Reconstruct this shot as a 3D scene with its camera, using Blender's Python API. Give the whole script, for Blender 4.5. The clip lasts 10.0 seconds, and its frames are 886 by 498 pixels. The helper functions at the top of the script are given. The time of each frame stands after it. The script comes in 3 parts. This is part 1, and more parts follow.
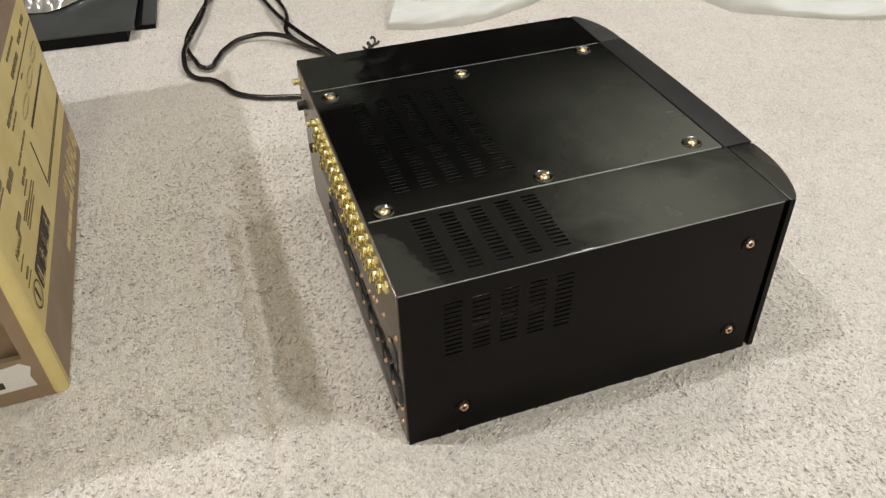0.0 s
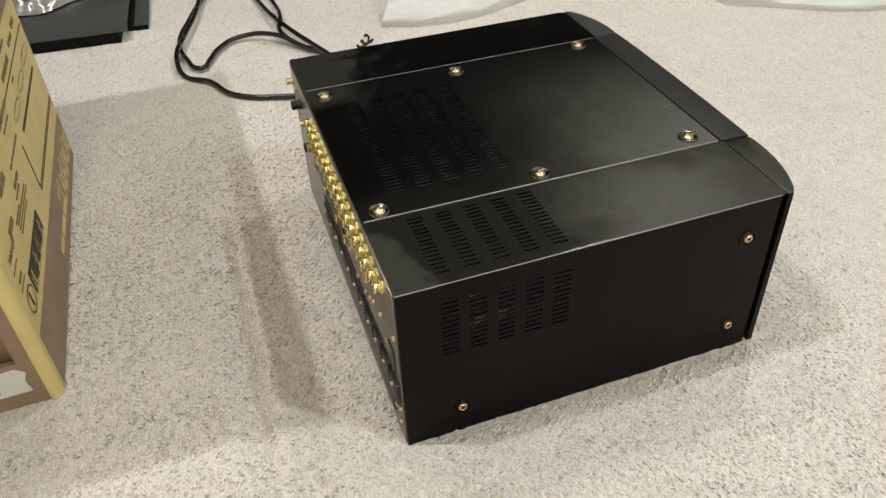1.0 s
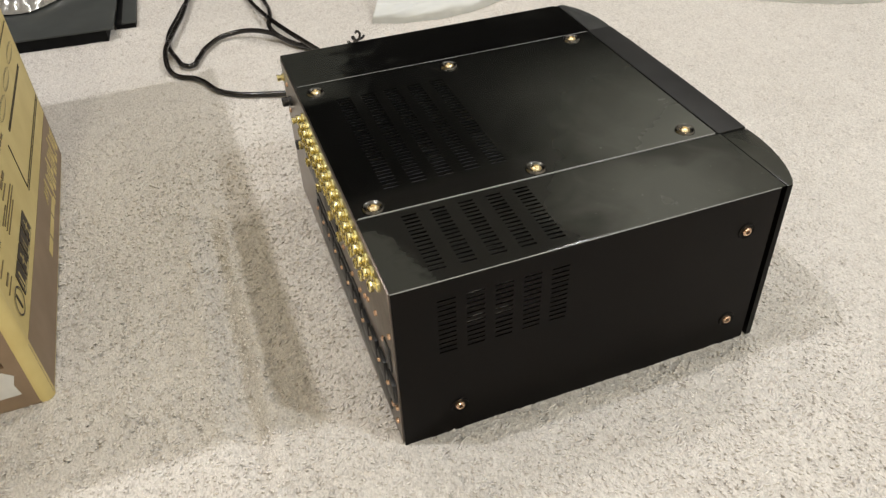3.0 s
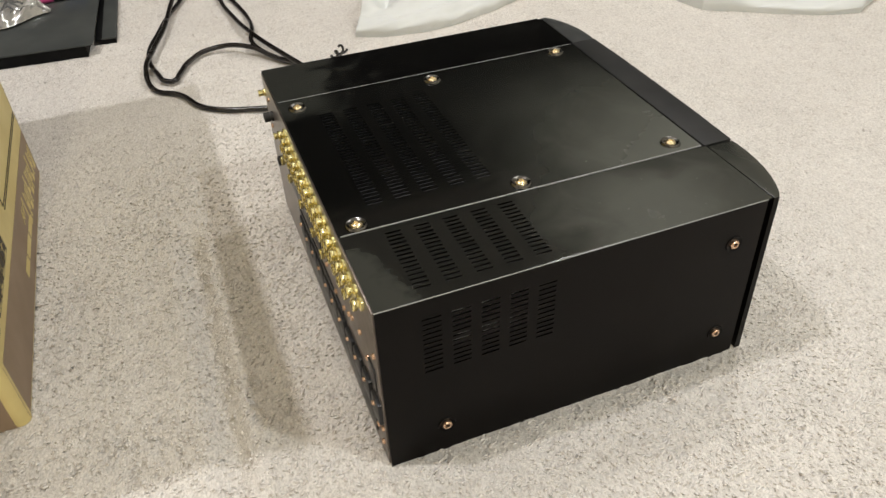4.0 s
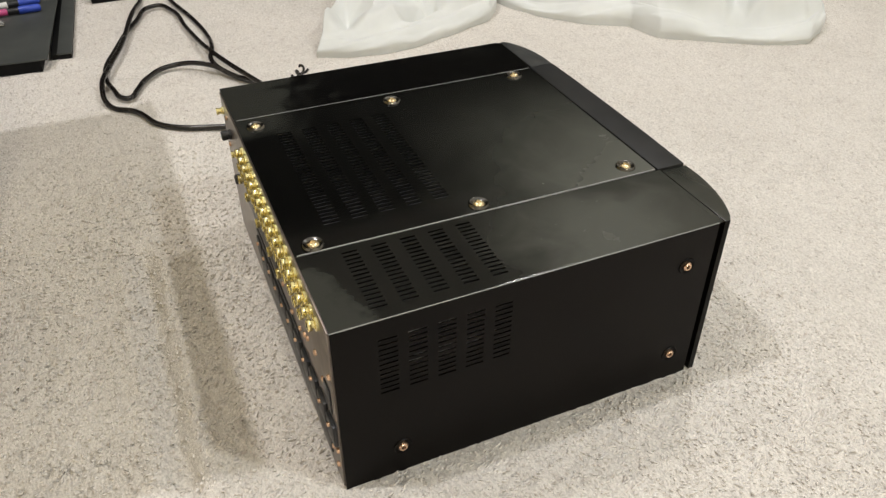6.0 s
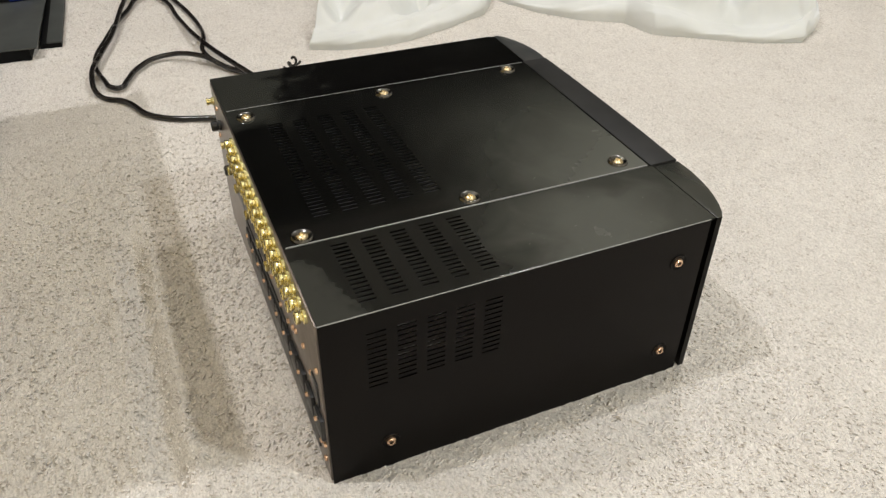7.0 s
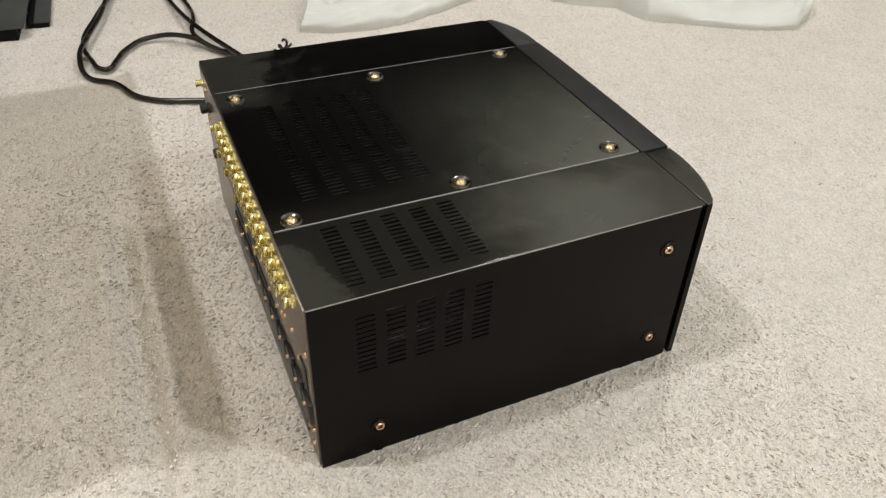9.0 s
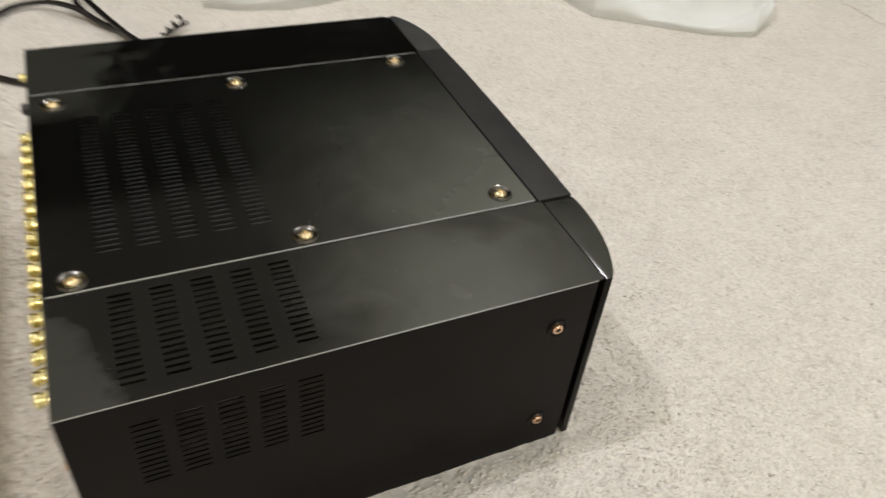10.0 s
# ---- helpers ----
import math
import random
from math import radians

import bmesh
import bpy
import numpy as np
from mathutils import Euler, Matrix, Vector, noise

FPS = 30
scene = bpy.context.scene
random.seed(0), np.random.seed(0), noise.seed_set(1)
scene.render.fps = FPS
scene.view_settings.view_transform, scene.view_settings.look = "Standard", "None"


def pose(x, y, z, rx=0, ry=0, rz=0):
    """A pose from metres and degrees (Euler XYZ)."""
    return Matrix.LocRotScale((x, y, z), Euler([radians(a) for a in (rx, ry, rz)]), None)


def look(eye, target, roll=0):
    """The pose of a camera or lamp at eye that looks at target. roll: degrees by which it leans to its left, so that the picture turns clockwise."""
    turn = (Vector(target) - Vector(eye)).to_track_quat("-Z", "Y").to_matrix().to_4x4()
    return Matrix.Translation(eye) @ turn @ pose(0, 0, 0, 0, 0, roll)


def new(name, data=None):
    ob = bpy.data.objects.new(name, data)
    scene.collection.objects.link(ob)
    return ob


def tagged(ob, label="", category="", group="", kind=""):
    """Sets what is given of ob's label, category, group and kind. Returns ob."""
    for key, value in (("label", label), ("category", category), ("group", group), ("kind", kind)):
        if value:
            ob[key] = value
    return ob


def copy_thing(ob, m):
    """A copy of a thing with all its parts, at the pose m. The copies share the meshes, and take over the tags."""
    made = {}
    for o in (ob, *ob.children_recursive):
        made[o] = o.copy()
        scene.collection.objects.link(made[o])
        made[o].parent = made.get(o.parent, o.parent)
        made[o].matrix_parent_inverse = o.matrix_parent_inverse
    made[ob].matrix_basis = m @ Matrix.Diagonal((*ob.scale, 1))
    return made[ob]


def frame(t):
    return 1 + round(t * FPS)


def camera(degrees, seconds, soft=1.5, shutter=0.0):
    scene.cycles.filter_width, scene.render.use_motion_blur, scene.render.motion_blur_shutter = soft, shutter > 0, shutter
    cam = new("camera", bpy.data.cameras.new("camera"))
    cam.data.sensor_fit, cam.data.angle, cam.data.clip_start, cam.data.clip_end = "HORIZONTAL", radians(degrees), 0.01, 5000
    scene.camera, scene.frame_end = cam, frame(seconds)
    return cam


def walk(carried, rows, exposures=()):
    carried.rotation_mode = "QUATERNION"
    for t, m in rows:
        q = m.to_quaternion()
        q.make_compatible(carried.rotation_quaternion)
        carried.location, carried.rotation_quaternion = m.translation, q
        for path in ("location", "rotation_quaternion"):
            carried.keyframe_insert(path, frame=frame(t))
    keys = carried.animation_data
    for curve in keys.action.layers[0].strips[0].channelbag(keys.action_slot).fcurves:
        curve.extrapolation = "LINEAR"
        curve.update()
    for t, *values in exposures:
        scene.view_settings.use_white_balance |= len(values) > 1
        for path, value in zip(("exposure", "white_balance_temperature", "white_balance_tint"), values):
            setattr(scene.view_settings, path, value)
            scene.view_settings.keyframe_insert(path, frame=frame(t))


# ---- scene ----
cam = camera(60.4, 10.0, soft=1.4, shutter=0.5)
PATH = [
    (0, (-0.093, -0.413, 0.567), (0.372, 1.066, -0.696), -1.7),
    (0.5, (-0.093, -0.412, 0.566), (0.372, 1.066, -0.7), -2.1),
    (1, (-0.09, -0.409, 0.565), (0.378, 1.064, -0.704), -2.4),
    (1.5, (-0.082, -0.404, 0.562), (0.396, 1.066, -0.707), -2.5),
    (2, (-0.084, -0.407, 0.565), (0.4, 1.059, -0.707), -2.6),
    (2.5, (-0.087, -0.406, 0.562), (0.396, 1.057, -0.712), -2.6),
    (3.8, (-0.094, -0.393, 0.554), (0.418, 1.075, -0.705), -2.4),
    (4, (-0.085, -0.392, 0.554), (0.44, 1.078, -0.697), -2.4),
    (4.5, (-0.082, -0.391, 0.553), (0.475, 1.082, -0.679), -1.9),
    (5, (-0.082, -0.392, 0.553), (0.512, 1.08, -0.664), -1.1),
    (5.5, (-0.082, -0.394, 0.554), (0.535, 1.075, -0.654), -0.4),
    (7, (-0.079, -0.392, 0.549), (0.568, 1.057, -0.667), 1.3),
    (7.5, (-0.077, -0.39, 0.547), (0.575, 1.052, -0.676), 1.5),
    (8, (-0.077, -0.39, 0.546), (0.578, 1.047, -0.681), 1.6),
    (8.5, (-0.078, -0.39, 0.546), (0.578, 1.04, -0.688), 1.8),
    (9, (-0.077, -0.391, 0.547), (0.582, 1.029, -0.699), 2.2),
    (9.5, (-0.038, -0.369, 0.542), (0.613, 1.042, -0.716), 2.4),
    (9.6, (-0.008, -0.353, 0.537), (0.645, 1.049, -0.73), 2.8),
    (9.7, (0.015, -0.343, 0.538), (0.666, 1.053, -0.737), 3.1),
    (9.8, (0.05, -0.331, 0.538), (0.687, 1.063, -0.746), 3.2),
    (9.9, (0.064, -0.313, 0.537), (0.721, 1.061, -0.759), 4.8),
    (10, (0.063, -0.293, 0.53), (0.781, 1.04, -0.776), 7.2),
]
walk(cam, [(t, look(eye, target, roll)) for t, eye, target, roll in PATH],
     exposures=[(0, 0.06), (2.5, 0.07), (4, 0.10), (5.5, 0.10), (7, 0.08), (8.5, 0.03), (10, 0.0)])

# ---------------------------------------------------------------- light and world
world = bpy.data.worlds.new("night")
scene.world = world
world.use_nodes = True
world.node_tree.nodes["Background"].inputs[0].default_value = (0.02, 0.021, 0.024, 1)
world.node_tree.nodes["Background"].inputs[1].default_value = 0.3

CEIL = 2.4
LAMPS = [  # ceiling lamps: x, y, watts, size, colour
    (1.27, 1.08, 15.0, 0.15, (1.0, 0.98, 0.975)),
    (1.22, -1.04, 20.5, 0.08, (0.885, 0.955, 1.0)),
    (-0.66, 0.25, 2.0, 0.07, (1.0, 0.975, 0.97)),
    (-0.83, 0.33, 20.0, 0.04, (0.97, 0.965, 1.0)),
    # From here on: fill lamps added to lift the dark areas, no known source
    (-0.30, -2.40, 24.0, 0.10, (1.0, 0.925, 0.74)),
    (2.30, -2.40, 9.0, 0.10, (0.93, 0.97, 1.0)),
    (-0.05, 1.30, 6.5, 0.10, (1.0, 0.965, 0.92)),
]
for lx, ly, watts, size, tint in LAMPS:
    la = bpy.data.lights.new("downlight_and_fill_bulb", "AREA")
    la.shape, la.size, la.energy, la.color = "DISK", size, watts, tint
    lamp = new("downlight_and_fill_bulb", la)
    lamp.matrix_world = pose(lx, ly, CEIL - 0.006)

# ---------------------------------------------------------------- materials


def material(name, base, rough=0.5, metal=0.0, spec=0.5):
    m = bpy.data.materials.new(name)
    m.use_nodes = True
    b = m.node_tree.nodes["Principled BSDF"]
    b.inputs["Base Color"].default_value = (*base, 1)
    b.inputs["Roughness"].default_value = rough
    b.inputs["Metallic"].default_value = metal
    b.inputs["Specular IOR Level"].default_value = spec
    return m, m.node_tree, b


def noise_node(nt, scale, detail=4.0, rough=0.55, dist=0.0, coords="Object", stretch=None):
    tc = nt.nodes.new("ShaderNodeTexCoord")
    n = nt.nodes.new("ShaderNodeTexNoise")
    n.inputs["Scale"].default_value = scale
    n.inputs["Detail"].default_value = detail
    n.inputs["Roughness"].default_value = rough
    n.inputs["Distortion"].default_value = dist
    if stretch:
        mp = nt.nodes.new("ShaderNodeMapping")
        mp.inputs["Scale"].default_value = stretch
        nt.links.new(tc.outputs[coords], mp.inputs["Vector"])
        nt.links.new(mp.outputs["Vector"], n.inputs["Vector"])
    else:
        nt.links.new(tc.outputs[coords], n.inputs["Vector"])
    return n


def ramp(nt, source, stops):
    r = nt.nodes.new("ShaderNodeValToRGB")
    el = r.color_ramp.elements
    while len(el) < len(stops):
        el.new(0.5)
    for e, (p, c) in zip(el, stops):
        e.position = p
        e.color = (*c, 1) if len(c) == 3 else c
    nt.links.new(source, r.inputs[0])
    return r


def vary(nt, b, scale, lo, hi, detail=5.0, coords="Object"):
    n = noise_node(nt, scale, detail, coords=coords)
    r = ramp(nt, n.outputs["Fac"], [(0.3, lo), (0.7, hi)])
    nt.links.new(r.outputs["Color"], b.inputs["Base Color"])
    return r


def rough_vary(nt, b, scale, lo, hi, p0=0.35, p1=0.7, dist=0.0, detail=4.0):
    n = noise_node(nt, scale, detail, dist=dist)
    r = ramp(nt, n.outputs["Fac"], [(p0, (lo,) * 3), (p1, (hi,) * 3)])
    nt.links.new(r.outputs["Color"], b.inputs["Roughness"])
    return r


def bump(nt, b, scale, strength, distance=0.001, detail=4.0, coords="Object"):
    n = noise_node(nt, scale, detail, coords=coords)
    bp = nt.nodes.new("ShaderNodeBump")
    bp.inputs["Strength"].default_value = strength
    bp.inputs["Distance"].default_value = distance
    nt.links.new(n.outputs["Fac"], bp.inputs["Height"])
    nt.links.new(bp.outputs["Normal"], b.inputs["Normal"])


# carpet: cream cut pile, warm and grey yarns mixed
CARPET, nt, b = material("carpet_pile", (0.6, 0.55, 0.49), 0.95, spec=0.1)


def times(nt, one, two):
    mx = nt.nodes.new("ShaderNodeMix")
    mx.data_type, mx.blend_type = "RGBA", "MULTIPLY"
    mx.inputs["Factor"].default_value = 1.0
    nt.links.new(one, mx.inputs["A"])
    nt.links.new(two, mx.inputs["B"])
    return mx.outputs["Result"]


n1 = noise_node(nt, 4.0, 5)
r1 = ramp(nt, n1.outputs["Fac"], [(0.3, (0.74, 0.70, 0.645)), (0.7, (0.81, 0.77, 0.715))])
n2 = noise_node(nt, 150.0, 4, 0.62, 1.3, stretch=(1.25, 0.8, 1.0))
def math_node(nt, op, one, two=None, three=None):
    m = nt.nodes.new("ShaderNodeMath")
    m.operation = op
    for i, v in enumerate((one, two, three)):
        if v is None:
            continue
        if isinstance(v, (int, float)):
            m.inputs[i].default_value = v
        else:
            nt.links.new(v, m.inputs[i])
    return m.outputs[0]


# flecks gather in loose clusters
clump = math_node(nt, "SUBTRACT", noise_node(nt, 22.0, 3, 0.6).outputs["Fac"], 0.5)
flecks = math_node(nt, "MULTIPLY_ADD", clump, 0.30, n2.outputs["Fac"])
r2 = ramp(nt, flecks, [(0.30, (0.72, 0.68, 0.64)), (0.40, (0.94, 0.93, 0.92)), (0.65, (1.06, 1.06, 1.05))])
n3 = noise_node(nt, 420.0, 2, 0.6, 0.5, stretch=(1.3, 0.7, 1.0))
r3 = ramp(nt, n3.outputs["Fac"], [(0.32, (0.76, 0.75, 0.74)), (0.62, (1.06, 1.06, 1.06))])
nt.links.new(times(nt, times(nt, r1.outputs["Color"], r2.outputs["Color"]), r3.outputs["Color"]), b.inputs["Base Color"])
b.inputs["Sheen Weight"].default_value = 0.1
bp = nt.nodes.new("ShaderNodeBump")
bp.inputs["Strength"].default_value, bp.inputs["Distance"].default_value = 0.9, 0.0018
nt.links.new(noise_node(nt, 430.0, 4, 0.6, 0.4, stretch=(1.35, 0.7, 1.0)).outputs["Fac"], bp.inputs["Height"])
nt.links.new(bp.outputs["Normal"], b.inputs["Normal"])



def step(nt, value, lo, hi):
    m = nt.nodes.new("ShaderNodeMapRange")
    m.interpolation_type = "SMOOTHSTEP"
    m.inputs["From Min"].default_value, m.inputs["From Max"].default_value = lo, hi
    nt.links.new(value, m.inputs["Value"])
    return m.outputs["Result"]


def gloss(name, film):
    """Gloss black paint with specks of dust, smears and pale areas, spread by the given function of x, y and a wavering
    noise.
    """
    m, nt, b = material(name, (0.0016, 0.0016, 0.0015), 0.1, spec=0.4)
    tc = nt.nodes.new("ShaderNodeTexCoord")
    sp = nt.nodes.new("ShaderNodeSeparateXYZ")
    nt.links.new(tc.outputs["Object"], sp.inputs[0])
    wav = noise_node(nt, 20.0, 2.5, 0.5, 1.0).outputs["Fac"]
    fine = noise_node(nt, 9.0, 6.0, 0.6, 2.0).outputs["Fac"]
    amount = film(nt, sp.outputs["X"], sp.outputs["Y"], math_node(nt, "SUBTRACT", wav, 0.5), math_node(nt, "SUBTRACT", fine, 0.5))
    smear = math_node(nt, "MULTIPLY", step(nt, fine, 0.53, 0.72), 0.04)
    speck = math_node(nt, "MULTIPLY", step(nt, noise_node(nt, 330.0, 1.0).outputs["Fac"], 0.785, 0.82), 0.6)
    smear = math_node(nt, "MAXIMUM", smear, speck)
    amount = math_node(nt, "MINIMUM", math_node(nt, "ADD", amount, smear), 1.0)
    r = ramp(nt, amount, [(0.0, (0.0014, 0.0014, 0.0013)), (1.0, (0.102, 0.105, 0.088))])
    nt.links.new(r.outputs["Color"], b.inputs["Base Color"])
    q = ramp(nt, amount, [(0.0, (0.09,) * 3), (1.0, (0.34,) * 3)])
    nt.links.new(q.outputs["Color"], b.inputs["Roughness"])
    bump(nt, b, 60.0, 0.02, 0.0006)
    return m


# Paler from the middle forwards, with a small pale patch at the rear corner.
def pale_strip(nt, x, y, wav, fine):
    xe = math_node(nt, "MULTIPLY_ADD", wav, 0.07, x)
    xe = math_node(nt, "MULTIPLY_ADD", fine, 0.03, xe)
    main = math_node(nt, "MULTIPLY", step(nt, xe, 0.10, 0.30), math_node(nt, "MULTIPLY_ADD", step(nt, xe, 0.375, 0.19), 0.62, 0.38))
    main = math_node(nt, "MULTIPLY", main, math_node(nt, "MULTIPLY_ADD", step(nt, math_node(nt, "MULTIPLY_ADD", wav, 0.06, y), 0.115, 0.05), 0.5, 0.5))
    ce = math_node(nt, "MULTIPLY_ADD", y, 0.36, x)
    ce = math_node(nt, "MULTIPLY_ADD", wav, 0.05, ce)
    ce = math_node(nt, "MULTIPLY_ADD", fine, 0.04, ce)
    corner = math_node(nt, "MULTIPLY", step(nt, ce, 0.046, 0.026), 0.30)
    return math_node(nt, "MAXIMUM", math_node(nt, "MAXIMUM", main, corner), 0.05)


# Paints the room's blurred reflection as a paler front; the corner haze is dust.
def film_sheen_lid(nt, x, y, wav, fine):
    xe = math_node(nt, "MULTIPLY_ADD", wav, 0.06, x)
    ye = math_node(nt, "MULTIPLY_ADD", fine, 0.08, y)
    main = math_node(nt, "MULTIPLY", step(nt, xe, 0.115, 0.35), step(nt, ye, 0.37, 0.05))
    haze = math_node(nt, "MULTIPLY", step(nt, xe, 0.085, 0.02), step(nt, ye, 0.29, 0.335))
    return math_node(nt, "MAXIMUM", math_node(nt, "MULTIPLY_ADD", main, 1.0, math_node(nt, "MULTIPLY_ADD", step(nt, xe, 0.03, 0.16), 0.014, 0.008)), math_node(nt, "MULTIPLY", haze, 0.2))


def film_far(nt, x, y, wav, fine):
    xe = math_node(nt, "MULTIPLY_ADD", wav, 0.22, x)
    return math_node(nt, "MULTIPLY", step(nt, xe, 0.10, 0.05), 0.22)


PILE, nt, b = material("cream_yarn", (0.76, 0.72, 0.66), 0.9, spec=0.15)
geo = nt.nodes.new("ShaderNodeNewGeometry")
yarn = ramp(nt, geo.outputs["Random Per Island"], [(0.0, (0.66, 0.60, 0.545)), (0.05, (0.75, 0.70, 0.645)), (0.2, (0.785, 0.74, 0.685)), (0.8, (0.82, 0.78, 0.73)), (1.0, (0.85, 0.82, 0.77))])
worn = ramp(nt, noise_node(nt, 5.0, 5).outputs["Fac"], [(0.3, (0.90, 0.89, 0.88)), (0.7, (1.03, 1.03, 1.03))])
soiled = ramp(nt, noise_node(nt, 75.0, 5, 0.68, 0.8, stretch=(1.0, 1.35, 1.0)).outputs["Fac"], [(0.32, (0.80, 0.76, 0.72)), (0.44, (0.99, 0.98, 0.97)), (0.62, (1.04, 1.04, 1.04))])
nt.links.new(times(nt, times(nt, yarn.outputs["Color"], worn.outputs["Color"]), soiled.outputs["Color"]), b.inputs["Base Color"])
b.inputs["Sheen Weight"].default_value = 0.15
GLOSS = gloss("gloss_black_paint_near", pale_strip)
GLOSSL = gloss("gloss_black_paint_lid", film_sheen_lid)
GLOSSF = gloss("gloss_black_paint_wiped", film_far)
SATIN, nt, b = material("satin_black_paint", (0.0046, 0.0037, 0.0032), 0.4, spec=0.09)
rough_vary(nt, b, 14.0, 0.33, 0.45)
bump(nt, b, 1800.0, 0.06, 0.0003)
FASCIA, nt, b = material("black_brushed_fascia", (0.04, 0.042, 0.042), 0.36)
vary(nt, b, 30, (0.032, 0.033, 0.032), (0.052, 0.053, 0.051))
rough_vary(nt, b, 20.0, 0.26, 0.38)
FASCIAM, nt, b = material("dark_fascia_metal", (0.017, 0.017, 0.016), 0.52, spec=0.3)
vary(nt, b, 30, (0.013, 0.013, 0.0125), (0.022, 0.022, 0.021))
INNER, nt, b = material("dark_chassis_metal", (0.01, 0.01, 0.01), 0.5, 0.3)
vary(nt, b, 40, (0.02, 0.02, 0.02), (0.06, 0.058, 0.055))
DECK, nt, b = material("dull_shield_plate", (0.11, 0.11, 0.115), 0.5, 0.4)
vary(nt, b, 60, (0.13, 0.13, 0.14), (0.19, 0.19, 0.20))
REARM, nt, b = material("dark_rear_plate", (0.2, 0.17, 0.15), 0.33, 0.8)
vary(nt, b, 50, (0.17, 0.145, 0.125), (0.25, 0.215, 0.19))
GOLD, nt, b = material("gold_plating", (0.83, 0.60, 0.18), 0.2, 1.0)
vary(nt, b, 90, (0.92, 0.80, 0.34), (1.0, 0.92, 0.52))
BRASS, nt, b = material("pale_brass_screw", (0.8, 0.66, 0.4), 0.28, 1.0)
rough_vary(nt, b, 300, 0.2, 0.4)
COPPER, nt, b = material("copper_screw", (0.76, 0.52, 0.36), 0.27, 1.0)
rough_vary(nt, b, 300, 0.2, 0.4)
CHROME, nt, b = material("black_chrome_washer", (0.16, 0.155, 0.145), 0.16, 1.0)
rough_vary(nt, b, 200, 0.12, 0.26)
# The bright base colour stands in for the highlight along the fold.
FOLD, nt, b = material("black_edge_highlight", (0.30, 0.30, 0.29), 0.5, 0.6)
rough_vary(nt, b, 30, 0.47, 0.55)
# Pale metal colour paints in the highlight of the lid's edges.
SEAM, nt, b = material("lid_edge_highlight", (0.30, 0.30, 0.29), 0.42, 0.6)
rough_vary(nt, b, 150, 0.36, 0.52)
ALU, nt, b = material("bare_aluminium", (0.7, 0.7, 0.68), 0.35, 1.0)
rough_vary(nt, b, 120, 0.25, 0.45)
BLACKP, nt, b = material("black_plastic", (0.012, 0.012, 0.013), 0.4)
rough_vary(nt, b, 60, 0.32, 0.5)
CORD, nt, b = material("black_cord_rubber", (0.009, 0.007, 0.006), 0.22, spec=0.6)
rough_vary(nt, b, 80, 0.17, 0.3)
BOARD, nt, b = material("dark_grey_board", (0.03, 0.032, 0.03), 0.42)
vary(nt, b, 12, (0.045, 0.049, 0.046), (0.07, 0.074, 0.069))
rough_vary(nt, b, 8, 0.34, 0.5)
EDGE, nt, b = material("black_board_edge", (0.008, 0.008, 0.008), 0.6, spec=0.12)
vary(nt, b, 60, (0.004, 0.004, 0.004), (0.008, 0.008, 0.008))
KRAFT, nt, b = material("yellow_kraft_card", (0.5, 0.36, 0.15), 0.62)
vary(nt, b, 18, (0.66, 0.53, 0.215), (0.76, 0.635, 0.285))
bump(nt, b, 400, 0.12, 0.0006)
BROWNP, nt, b = material("brown_printed_card", (0.17, 0.11, 0.065), 0.55)
vary(nt, b, 22, (0.25, 0.175, 0.11), (0.31, 0.22, 0.145))
bump(nt, b, 400, 0.1, 0.0006)
INK, nt, b = material("brown_black_ink", (0.035, 0.025, 0.015), 0.6)
vary(nt, b, 90, (0.03, 0.02, 0.012), (0.06, 0.043, 0.025))
PAPER, nt, b = material("white_label_paper", (0.7, 0.69, 0.65), 0.6)
vary(nt, b, 40, (0.64, 0.63, 0.6), (0.74, 0.73, 0.7))
FOAM, nt, b = material("white_foam_sheet", (0.8, 0.8, 0.76), 0.55)
vary(nt, b, 7, (0.65, 0.66, 0.63), (0.74, 0.75, 0.725))
b.inputs["Subsurface Weight"].default_value = 0.4
b.inputs["Subsurface Radius"].default_value = (0.04, 0.04, 0.036)
bump(nt, b, 300, 0.08, 0.0006)
CLEAR, nt, b = material("silvery_plastic_film", (0.5, 0.5, 0.48), 0.14, 0.75)
rough_vary(nt, b, 60, 0.08, 0.25)
PINK, nt, b = material("pink_plastic", (0.55, 0.07, 0.22), 0.35)
BLUE, nt, b = material("blue_plastic", (0.03, 0.07, 0.45), 0.35)
WALLP, nt, b = material("wall_paint", (0.62, 0.59, 0.54), 0.8)
vary(nt, b, 3, (0.76, 0.71, 0.63), (0.80, 0.75, 0.67))
bump(nt, b, 200, 0.1, 0.001)
CEILP, nt, b = material("ceiling_paint", (0.76, 0.75, 0.72), 0.85)
vary(nt, b, 3, (0.83, 0.81, 0.77), (0.87, 0.85, 0.81))
bump(nt, b, 150, 0.15, 0.001)
# Unseen wall, coloured dark so that the gloss lid has little to reflect.
TAUPE, nt, b = material("dark_mirrored_wall", (0.09, 0.085, 0.08), 0.75)
vary(nt, b, 2, (0.02, 0.019, 0.0175), (0.034, 0.032, 0.029))
bump(nt, b, 200, 0.1, 0.001)
TRIMM, nt, b = material("white_trim_enamel", (0.78, 0.77, 0.74), 0.4)
rough_vary(nt, b, 20, 0.35, 0.5)
GLOW, nt, b = material("lamp_lens", (0.9, 0.9, 0.88), 0.5)
b.inputs["Emission Color"].default_value = (1, 0.93, 0.84, 1)
b.inputs["Emission Strength"].default_value = 6.0

# ---------------------------------------------------------------- mesh helpers


